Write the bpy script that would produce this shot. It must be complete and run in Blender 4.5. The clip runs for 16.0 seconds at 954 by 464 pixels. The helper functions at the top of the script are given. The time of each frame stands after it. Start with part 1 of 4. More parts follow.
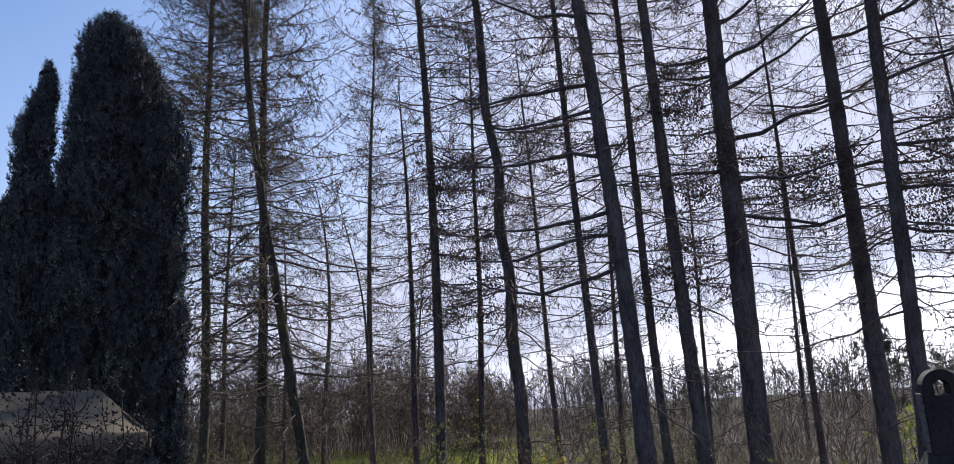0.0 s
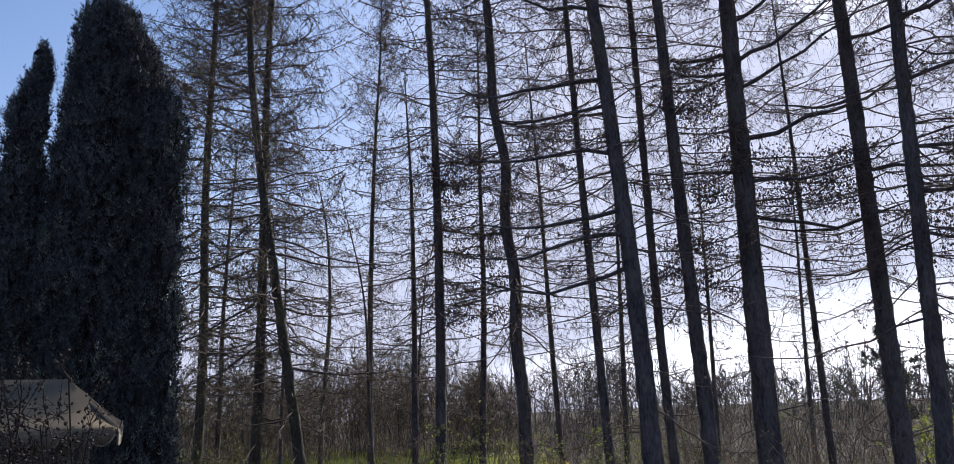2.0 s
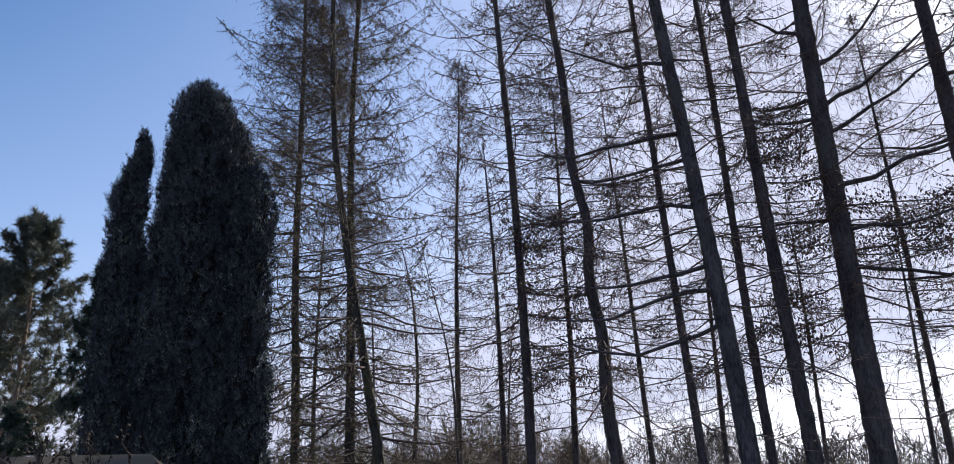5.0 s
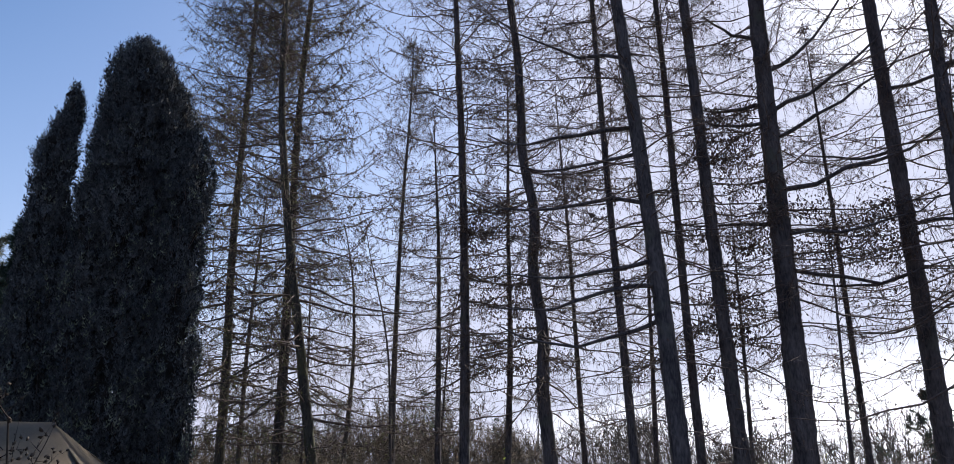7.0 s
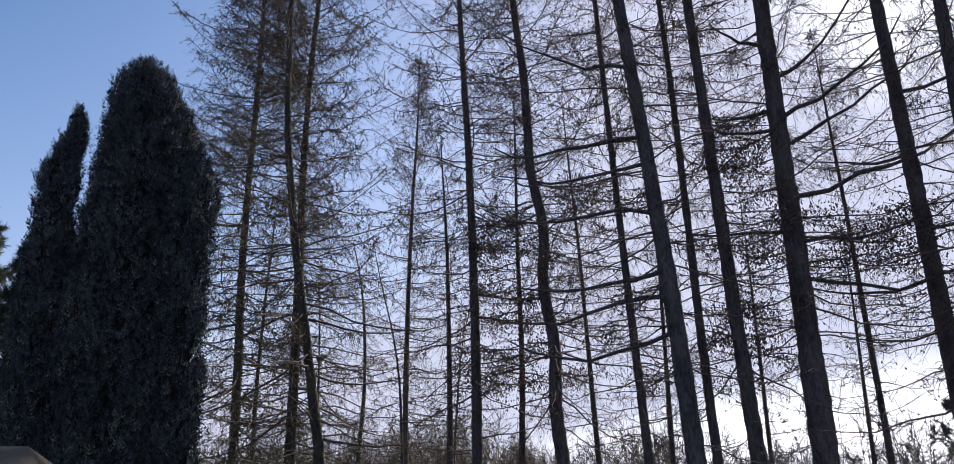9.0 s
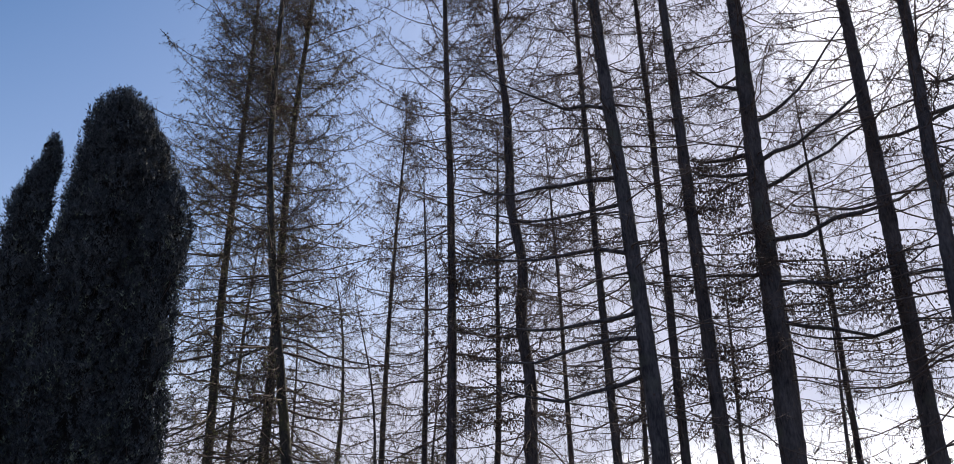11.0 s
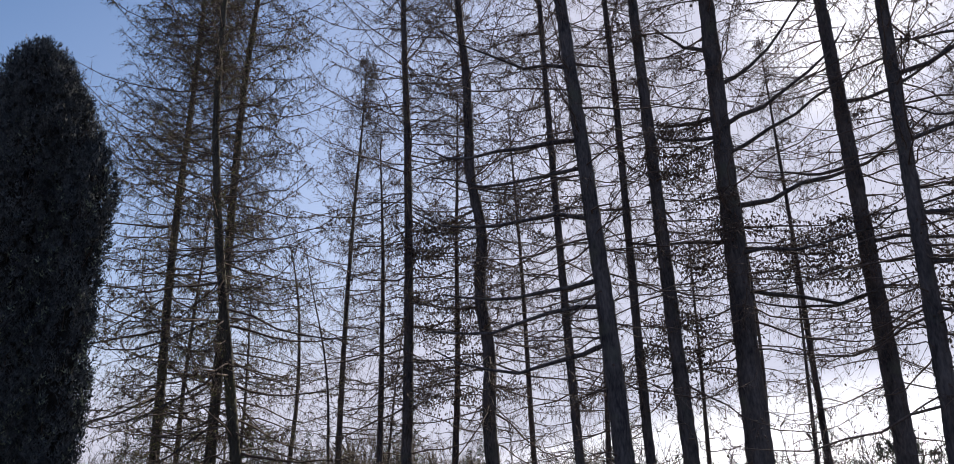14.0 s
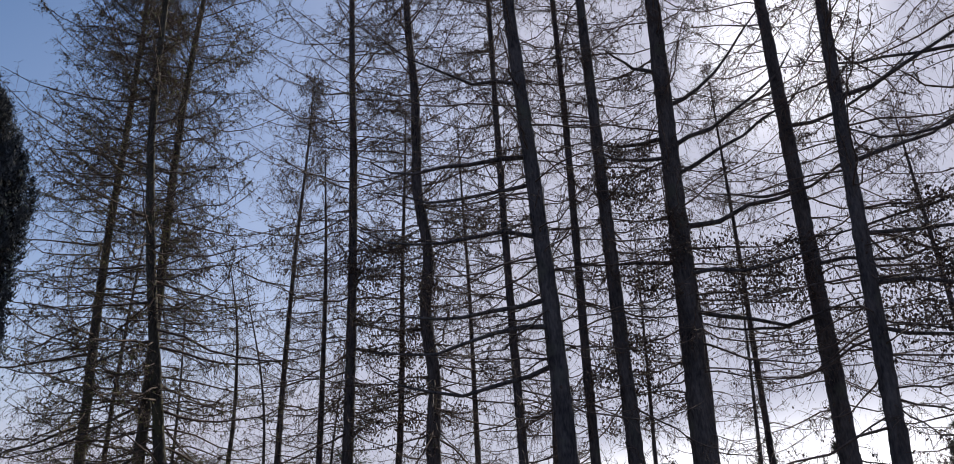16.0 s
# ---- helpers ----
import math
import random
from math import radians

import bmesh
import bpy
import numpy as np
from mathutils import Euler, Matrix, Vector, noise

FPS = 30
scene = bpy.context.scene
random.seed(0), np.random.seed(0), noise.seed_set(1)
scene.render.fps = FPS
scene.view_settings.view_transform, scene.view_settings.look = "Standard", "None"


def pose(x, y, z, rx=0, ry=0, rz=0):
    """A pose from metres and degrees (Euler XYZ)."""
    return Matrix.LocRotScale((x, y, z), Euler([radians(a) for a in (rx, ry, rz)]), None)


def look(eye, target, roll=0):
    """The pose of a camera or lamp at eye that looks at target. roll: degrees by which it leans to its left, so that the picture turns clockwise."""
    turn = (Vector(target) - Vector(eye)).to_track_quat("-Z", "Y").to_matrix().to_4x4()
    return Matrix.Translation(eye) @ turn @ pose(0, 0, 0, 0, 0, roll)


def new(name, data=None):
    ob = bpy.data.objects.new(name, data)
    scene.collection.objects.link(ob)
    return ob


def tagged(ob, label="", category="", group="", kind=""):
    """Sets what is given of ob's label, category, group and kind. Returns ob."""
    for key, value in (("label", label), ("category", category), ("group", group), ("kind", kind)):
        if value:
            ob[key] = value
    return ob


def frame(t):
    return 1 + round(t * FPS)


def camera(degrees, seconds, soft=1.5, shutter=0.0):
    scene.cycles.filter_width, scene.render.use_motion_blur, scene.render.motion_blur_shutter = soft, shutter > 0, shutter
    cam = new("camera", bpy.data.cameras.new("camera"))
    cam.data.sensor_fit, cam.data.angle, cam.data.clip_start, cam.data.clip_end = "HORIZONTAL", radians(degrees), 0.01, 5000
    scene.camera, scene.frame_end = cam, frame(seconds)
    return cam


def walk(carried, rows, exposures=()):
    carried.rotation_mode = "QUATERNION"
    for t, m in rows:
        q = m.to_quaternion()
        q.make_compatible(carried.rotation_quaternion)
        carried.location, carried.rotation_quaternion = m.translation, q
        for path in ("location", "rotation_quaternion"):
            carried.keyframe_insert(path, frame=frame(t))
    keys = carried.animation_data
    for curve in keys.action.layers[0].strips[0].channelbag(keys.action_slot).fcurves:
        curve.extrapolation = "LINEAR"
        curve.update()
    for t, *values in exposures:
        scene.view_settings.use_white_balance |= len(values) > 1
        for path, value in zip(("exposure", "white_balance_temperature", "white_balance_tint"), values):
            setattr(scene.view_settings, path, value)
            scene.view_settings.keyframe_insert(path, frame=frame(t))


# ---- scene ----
cam = camera(65.5, 16.0, soft=0.9)
# seconds, eye, yaw to the left, pitch up, roll
PATH = [
    (0, -0.006, -0.030, 2.191, -0.11, 11.91, -3.87),
    (0.5, 0.038, -0.005, 2.221, -2.50, 10.16, -1.39),
    (1, -0.012, 0.163, 2.200, -5.58, 11.04, -2.33),
    (1.5, -0.054, 0.233, 2.186, -4.65, 11.95, -2.66),
    (2, -0.050, 0.291, 2.180, 0.10, 12.06, -2.64),
    (2.5, -0.062, 0.361, 2.181, 5.94, 13.21, -4.55),
    (3, -0.044, 0.380, 2.190, 8.24, 14.76, -4.75),
    (3.5, 0.007, 0.350, 2.191, 9.46, 17.31, -3.63),
    (6, -0.013, 0.432, 2.182, 4.00, 17.00, -2.13),
    (6.5, -0.026, 0.482, 2.182, 3.43, 15.60, -0.91),
    (7, -0.032, 0.550, 2.176, 2.25, 16.22, -1.21),
    (7.5, -0.039, 0.601, 2.165, 1.46, 16.85, -1.68),
    (8, -0.023, 0.654, 2.156, 1.27, 16.73, -2.32),
    (8.5, 0.014, 0.688, 2.174, 2.27, 16.61, -1.65),
    (9, 0.039, 0.680, 2.173, 3.26, 17.56, -2.15),
    (9.5, 0.107, 0.669, 2.155, 3.45, 19.43, -1.60),
    (12, 0.306, 0.766, 2.255, 1.23, 20.13, -0.61),
    (12.5, 0.299, 0.860, 2.227, -0.10, 19.45, -0.84),
    (13, 0.347, 0.985, 2.233, -1.61, 18.89, -2.20),
    (13.5, 0.447, 1.134, 2.271, -0.76, 18.01, -2.95),
    (14, 0.508, 1.228, 2.215, 0.50, 18.39, -1.89),
    (14.5, 0.485, 1.279, 2.163, -0.15, 17.19, -0.66),
    (15, 0.471, 1.405, 2.177, -1.84, 18.89, -0.20),
    (15.5, 0.497, 1.504, 2.166, -3.98, 20.25, -0.62),
    (16, 0.587, 1.558, 2.170, -3.52, 20.47, -2.58),
]


def sight(x, y, z, yaw, pitch, roll):
    return pose(x, y, z, 0, 0, yaw) @ pose(0, 0, 0, 90 + pitch) @ pose(0, 0, 0, 0, 0, roll)


EXPOSURES = [(0.0, 0.69, 6250, 9), (1.2, 0.61, 6250, 9), (2.5, 0.61, 6250, 9), (3.5, 0.66, 6250, 9), (7.0, 0.65, 6400, 9), (8.0, 0.54, 6400, 9), (9.0, 0.56, 6400, 9), (9.5, 0.72, 6450, 9), (12.0, 0.4, 6650, 9), (14.0, 0.48, 6750, 9), (16.0, 0.22, 6700, 9)]
walk(cam, [(t, sight(*row)) for t, *row in PATH], EXPOSURES)

# ---- daylight ----
SUN_AZ, SUN_EL = 29.5, 34.0          # degrees to the right of ahead, and up
world = bpy.data.worlds.new("sky")
scene.world = world
world.use_nodes = True
nt = world.node_tree
sky = nt.nodes.new("ShaderNodeTexSky")
sky.sky_type, sky.sun_disc = "NISHITA", False
sky.sun_elevation, sky.sun_rotation = radians(SUN_EL), radians(SUN_AZ)
sky.air_density, sky.dust_density, sky.ozone_density, sky.altitude = 1.0, 0.7, 6.0, 100
background = nt.nodes["Background"]
background.inputs["Strength"].default_value = 0.106


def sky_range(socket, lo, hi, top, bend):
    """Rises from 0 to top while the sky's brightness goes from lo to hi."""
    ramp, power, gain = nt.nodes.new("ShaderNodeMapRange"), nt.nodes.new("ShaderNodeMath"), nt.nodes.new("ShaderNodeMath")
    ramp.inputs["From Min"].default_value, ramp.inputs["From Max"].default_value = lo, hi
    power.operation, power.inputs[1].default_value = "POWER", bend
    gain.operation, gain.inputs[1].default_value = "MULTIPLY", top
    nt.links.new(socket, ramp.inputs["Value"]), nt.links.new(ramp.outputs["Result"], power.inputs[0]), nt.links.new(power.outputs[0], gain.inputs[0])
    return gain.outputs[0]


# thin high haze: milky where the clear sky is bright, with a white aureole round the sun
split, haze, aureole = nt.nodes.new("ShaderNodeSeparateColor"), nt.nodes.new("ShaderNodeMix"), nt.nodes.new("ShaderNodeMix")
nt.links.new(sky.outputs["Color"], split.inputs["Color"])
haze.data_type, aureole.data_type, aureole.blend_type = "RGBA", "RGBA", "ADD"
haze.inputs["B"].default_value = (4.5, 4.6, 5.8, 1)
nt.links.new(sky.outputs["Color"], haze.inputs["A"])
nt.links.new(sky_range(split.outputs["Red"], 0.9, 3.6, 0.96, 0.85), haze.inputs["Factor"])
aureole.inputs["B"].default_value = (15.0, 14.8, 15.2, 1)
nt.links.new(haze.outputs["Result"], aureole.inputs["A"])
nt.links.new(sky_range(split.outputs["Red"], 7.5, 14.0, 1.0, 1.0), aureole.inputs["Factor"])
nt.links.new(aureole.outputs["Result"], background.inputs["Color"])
lamp = bpy.data.lights.new("sun", "SUN")
lamp.energy, lamp.angle, lamp.color = 5.0, radians(0.53), (1.0, 0.95, 0.87)
sun = new("sun", lamp)
towards = Vector((math.sin(radians(SUN_AZ)) * math.cos(radians(SUN_EL)), math.cos(radians(SUN_AZ)) * math.cos(radians(SUN_EL)), math.sin(radians(SUN_EL))))
sun.matrix_world = look(towards * 60, (0, 0, 0))


# ---- materials ----
def material(name, dark, light, scale=6.0, rough=0.85, bump=0.3, stretch=(1, 1, 1), fine=5.0, spots=None, through_light=0.0, vary=0.0, metal=0.0, distance=0.02):
    """A surface of two tones: broad stains, fine grain and relief; spots: a third tone in patches."""
    m = bpy.data.materials.new(name)
    m.use_nodes = True
    n, link = m.node_tree.nodes, m.node_tree.links.new
    b = n["Principled BSDF"]
    b.inputs["Roughness"].default_value, b.inputs["Metallic"].default_value = rough, metal
    b.inputs["Specular IOR Level"].default_value = 0.25
    co, mp = n.new("ShaderNodeTexCoord"), n.new("ShaderNodeMapping")
    mp.inputs["Scale"].default_value = stretch
    link(co.outputs["Object"], mp.inputs["Vector"])
    broad, grain = n.new("ShaderNodeTexNoise"), n.new("ShaderNodeTexNoise")
    for tex, s, detail in ((broad, scale, 4), (grain, scale * fine, 6)):
        tex.inputs["Scale"].default_value, tex.inputs["Detail"].default_value = s, detail
        link(mp.outputs["Vector"], tex.inputs["Vector"])
    add = n.new("ShaderNodeMath")
    add.operation = "ADD"
    half = n.new("ShaderNodeMath")
    half.operation, half.inputs[1].default_value = "MULTIPLY", 0.5
    link(broad.outputs["Fac"], add.inputs[0]), link(grain.outputs["Fac"], add.inputs[1]), link(add.outputs[0], half.inputs[0])
    ramp = n.new("ShaderNodeValToRGB")
    ramp.color_ramp.elements[0].position, ramp.color_ramp.elements[1].position = 0.36, 0.64
    ramp.color_ramp.elements[0].color, ramp.color_ramp.elements[1].color = (*dark, 1), (*light, 1)
    link(half.outputs[0], ramp.inputs["Fac"])
    colour = ramp.outputs["Color"]
    if spots:
        tone, size, amount = spots
        patch, step, mix = n.new("ShaderNodeTexNoise"), n.new("ShaderNodeValToRGB"), n.new("ShaderNodeMix")
        mix.data_type = "RGBA"
        patch.inputs["Scale"].default_value, patch.inputs["Detail"].default_value = size, 5
        link(co.outputs["Object"], patch.inputs["Vector"])
        step.color_ramp.elements[0].position, step.color_ramp.elements[1].position = 1 - amount - 0.06, 1 - amount + 0.06
        link(patch.outputs["Fac"], step.inputs["Fac"]), link(step.outputs["Color"], mix.inputs["Factor"])
        link(colour, mix.inputs["A"])
        mix.inputs["B"].default_value = (*tone, 1)
        colour = mix.outputs["Result"]
    if vary:
        geo, hsv, rng = n.new("ShaderNodeNewGeometry"), n.new("ShaderNodeHueSaturation"), n.new("ShaderNodeMapRange")
        rng.inputs["To Min"].default_value, rng.inputs["To Max"].default_value = 1 - vary, 1 + vary
        link(geo.outputs["Random Per Island"], rng.inputs["Value"]), link(rng.outputs["Result"], hsv.inputs["Value"]), link(colour, hsv.inputs["Color"])
        colour = hsv.outputs["Color"]
    link(colour, b.inputs["Base Color"])
    if bump:
        bp = n.new("ShaderNodeBump")
        bp.inputs["Strength"].default_value, bp.inputs["Distance"].default_value = bump, distance
        link(half.outputs[0], bp.inputs["Height"]), link(bp.outputs["Normal"], b.inputs["Normal"])
    if through_light:
        trans, both = n.new("ShaderNodeBsdfTranslucent"), n.new("ShaderNodeMixShader")
        both.inputs["Fac"].default_value = through_light
        link(colour, trans.inputs["Color"]), link(b.outputs["BSDF"], both.inputs[1]), link(trans.outputs["BSDF"], both.inputs[2])
        link(both.outputs["Shader"], n["Material Output"].inputs["Surface"])
    return m


BARK = material("larch bark", (0.034, 0.03, 0.033), (0.135, 0.116, 0.114), 8, 0.95, 1.0, (1, 1, 0.28), 5, ((0.1, 0.098, 0.08), 2.2, 0.34), distance=0.03)
BARK_MOSSY = material("mossy larch bark", (0.034, 0.03, 0.026), (0.1, 0.088, 0.07), 8, 0.95, 1.0, (1, 1, 0.28), 5, ((0.088, 0.083, 0.052), 2.5, 0.4), distance=0.03)
TWIG = material("larch twig", (0.065, 0.048, 0.043), (0.15, 0.11, 0.095), 9, 0.9, 0.3, vary=0.3)
TWIG_PALE = material("sunny larch twig", (0.06, 0.045, 0.037), (0.145, 0.105, 0.083), 9, 0.9, 0.3, vary=0.3)
CONE = material("larch cone", (0.05, 0.034, 0.03), (0.13, 0.09, 0.075), 30, 0.8, 0.4, vary=0.35)
BUD = material("larch needle tuft", (0.1, 0.105, 0.04), (0.2, 0.2, 0.085), 8, 0.7, 0, through_light=0.3, vary=0.35)
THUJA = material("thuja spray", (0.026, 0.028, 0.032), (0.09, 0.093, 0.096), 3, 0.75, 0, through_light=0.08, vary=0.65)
THUJA_PAINTED_SUN = material("thuja spray with painted sunlight", (0.1, 0.115, 0.085), (0.24, 0.26, 0.19), 3, 0.7, 0, through_light=0.2, vary=0.4)
PINE = material("pine needle", (0.05, 0.058, 0.05), (0.14, 0.145, 0.11), 2, 0.55, 0, through_light=0.15, vary=0.4)
SPRUCE = material("spruce needle", (0.025, 0.045, 0.035), (0.07, 0.095, 0.065), 2, 0.55, 0, through_light=0.12, vary=0.4)
PINE_BARK = material("pine bark", (0.1, 0.07, 0.05), (0.3, 0.22, 0.16), 5, 0.9, 0.8, (1, 1, 0.4))
BUSH_TWIG = material("bush twig", (0.06, 0.044, 0.032), (0.16, 0.12, 0.09), 9, 0.85, 0.2, vary=0.35)
DRY_TWIG = material("dry bramble stem", (0.09, 0.076, 0.062), (0.23, 0.195, 0.16), 9, 0.85, 0.2, vary=0.35)
THICKET = material("thicket twig", (0.04, 0.034, 0.03), (0.12, 0.1, 0.085), 6, 0.9, 0, vary=0.4)
WOODS = material("bare far wood", (0.07, 0.063, 0.062), (0.15, 0.135, 0.125), 4, 0.9, 0, vary=0.35)
FIR_FAR = material("far conifer", (0.03, 0.045, 0.03), (0.08, 0.1, 0.06), 3, 0.7, 0, vary=0.35)
LEAF_NEW = material("young leaf", (0.16, 0.19, 0.04), (0.33, 0.36, 0.08), 5, 0.5, 0, through_light=0.45, vary=0.3)
THUJA_INNER_SHADE = material("dead inner thuja growth with painted shade", (0.01, 0.009, 0.008), (0.028, 0.024, 0.02), 14, 0.95, 0.6)
DARK_TWIG = material("dark bush twig", (0.022, 0.016, 0.013), (0.07, 0.05, 0.04), 12, 0.85, 0.2, vary=0.4)
DARK_BUD = material("dark winter bud", (0.03, 0.021, 0.016), (0.085, 0.058, 0.04), 20, 0.7, 0, vary=0.4)
LEAF_DRY = material("dry leaf", (0.14, 0.085, 0.045), (0.32, 0.21, 0.12), 5, 0.7, 0, through_light=0.25, vary=0.4)
PETAL = material("yellow petal", (0.55, 0.38, 0.02), (0.8, 0.6, 0.06), 5, 0.5, 0, through_light=0.45, vary=0.2)
GRASS = material("grass blade", (0.16, 0.185, 0.02), (0.31, 0.345, 0.04), 3, 0.5, 0, through_light=0.45, vary=0.35)
STRAW = material("straw", (0.25, 0.2, 0.12), (0.45, 0.37, 0.23), 3, 0.7, 0, through_light=0.2, vary=0.35)
CANVAS = material("weathered beige canvas", (0.115, 0.086, 0.057), (0.175, 0.134, 0.092), 3, 0.9, 0.35, (1, 1, 1), 60, ((0.075, 0.06, 0.044), 2.2, 0.36), through_light=0.14, distance=0.004)
PIPING = material("canvas piping", (0.2, 0.17, 0.13), (0.28, 0.24, 0.19), 12, 0.8, 0.2)
PAINTED = material("weathered grey timber", (0.1, 0.088, 0.08), (0.21, 0.19, 0.17), 5, 0.7, 0.4, (1, 1, 0.2), 7, ((0.1, 0.09, 0.075), 6, 0.3), distance=0.004)
STONE = material("sooty cast stone", (0.014, 0.012, 0.012), (0.04, 0.035, 0.034), 5, 0.9, 0.7, (1, 1, 1), 9, ((0.055, 0.05, 0.046), 3.5, 0.25), distance=0.01)
STONE_PALE = material("grey stone block", (0.07, 0.066, 0.063), (0.18, 0.17, 0.16), 8, 0.9, 0.7, (1, 1, 1), 6, ((0.12, 0.12, 0.11), 9, 0.35), distance=0.008)


def ground_material():
    m = material("meadow and leaf litter", (0.03, 0.021, 0.014), (0.08, 0.058, 0.037), 1.6, 0.95, 0.8, (1, 1, 1), 14, ((0.12, 0.09, 0.058), 3.0, 0.3), distance=0.06)
    n, link = m.node_tree.nodes, m.node_tree.links.new
    b = n["Principled BSDF"]
    litter = b.inputs["Base Color"].links[0].from_socket
    co, sep, noise_a = n.new("ShaderNodeTexCoord"), n.new("ShaderNodeSeparateXYZ"), n.new("ShaderNodeTexNoise")
    link(co.outputs["Object"], sep.inputs["Vector"])
    noise_a.inputs["Scale"].default_value, noise_a.inputs["Detail"].default_value = 0.35, 6
    link(co.outputs["Object"], noise_a.inputs["Vector"])

    def sloped(socket, lo, hi):
        r = n.new("ShaderNodeMapRange")
        r.interpolation_type = "SMOOTHSTEP"
        r.inputs["From Min"].default_value, r.inputs["From Max"].default_value = lo, hi
        link(socket, r.inputs["Value"])
        return r.outputs["Result"]

    def product(p, q):
        k = n.new("ShaderNodeMath")
        k.operation = "MULTIPLY"
        link(p, k.inputs[0]), link(q, k.inputs[1])
        return k.outputs[0]

    lawn = product(product(sloped(sep.outputs["Y"], 14.0, 16.5), sloped(sep.outputs["Y"], 29.0, 26.5)), product(sloped(sep.outputs["X"], 2.5, -0.5), sloped(noise_a.outputs["Fac"], 0.28, 0.42)))
    green, tone = n.new("ShaderNodeMix"), n.new("ShaderNodeValToRGB")
    green.data_type = "RGBA"
    tone.color_ramp.elements[0].color, tone.color_ramp.elements[1].color = (0.15, 0.17, 0.02, 1), (0.29, 0.32, 0.04, 1)
    fine_noise = n.new("ShaderNodeTexNoise")
    fine_noise.inputs["Scale"].default_value, fine_noise.inputs["Detail"].default_value = 5.0, 8
    link(co.outputs["Object"], fine_noise.inputs["Vector"]), link(fine_noise.outputs["Fac"], tone.inputs["Fac"])
    link(lawn, green.inputs["Factor"]), link(litter, green.inputs["A"]), link(tone.outputs["Color"], green.inputs["B"])
    link(green.outputs["Result"], b.inputs["Base Color"])
    return m


GROUND = ground_material()


# ---- mesh helpers ----
def unit(a):
    return a / np.maximum(np.linalg.norm(a, axis=-1, keepdims=True), 1e-9)


def tubes(paths, radii, sides=3):
    """Many tapered tubes at once: paths (m, n, 3), radii (m, n). Returns vertices and quads."""
    m, n, _ = paths.shape
    along = unit(np.gradient(paths, axis=1))
    ref = np.where(np.abs(along[..., 2:]) > 0.9, np.array([1.0, 0, 0]), np.array([0, 0, 1.0]))
    u = unit(np.cross(along, ref))
    v = np.cross(along, u)
    a = np.arange(sides) * 2 * np.pi / sides
    ring = paths[:, :, None] + radii[:, :, None, None] * (np.cos(a)[:, None] * u[:, :, None] + np.sin(a)[:, None] * v[:, :, None])
    i = np.arange(m)[:, None, None] * n * sides + np.arange(n - 1)[:, None] * sides
    k = np.arange(sides)
    j = (k + 1) % sides
    quads = np.stack([i + k, i + j, i + sides + j, i + sides + k], -1).reshape(-1, 4)
    return ring.reshape(-1, 3), quads


def spikes(paths, radii):
    """Many three-sided twigs that end in a point: paths (m, n, 3), radii (m, n)."""
    m, n, _ = paths.shape
    along = unit(np.gradient(paths, axis=1))
    ref = np.where(np.abs(along[..., 2:]) > 0.9, np.array([1.0, 0, 0]), np.array([0, 0, 1.0]))
    u = unit(np.cross(along, ref))
    v = np.cross(along, u)
    a = np.arange(3) * 2 * np.pi / 3
    ring = paths[:, :-1, None] + radii[:, :-1, None, None] * (np.cos(a)[:, None] * u[:, :-1, None] + np.sin(a)[:, None] * v[:, :-1, None])
    size = (n - 1) * 3 + 1
    verts = np.concatenate([ring.reshape(m, -1, 3), paths[:, -1:]], 1)
    faces, k = [], np.arange(3)
    j = (k + 1) % 3
    for r in range(n - 2):
        b = r * 3
        faces += [np.stack([b + k, b + j, b + 3 + j], -1), np.stack([b + k, b + 3 + j, b + 3 + k], -1)]
    b = (n - 2) * 3
    faces.append(np.stack([b + k, b + j, np.full(3, size - 1)], -1))
    f = np.concatenate(faces)
    return verts.reshape(-1, 3), (np.arange(m)[:, None, None] * size + f).reshape(-1, 3)


def scatter(shape, faces, places, turns, sizes):
    """A small shape set at many places, turned (m, 3, 3) and scaled, all in one soup."""
    v = np.einsum("mij,vj->mvi", turns, shape) * sizes[:, None, None] + places[:, None]
    f = (np.arange(len(places))[:, None, None] * len(shape) + faces[None]).reshape(-1, faces.shape[1])
    return v.reshape(-1, 3), f


def turned(along, spin):
    """Turns whose x axis lies along the given ways, spun about them."""
    along = unit(along)
    ref = np.where(np.abs(along[:, 2:]) > 0.95, np.array([1.0, 0, 0]), np.array([0, 0, 1.0]))
    u = unit(np.cross(ref, along))
    v = np.cross(along, u)
    c, s = np.cos(spin)[:, None], np.sin(spin)[:, None]
    return np.stack([along, c * u + s * v, c * v - s * u], -1)


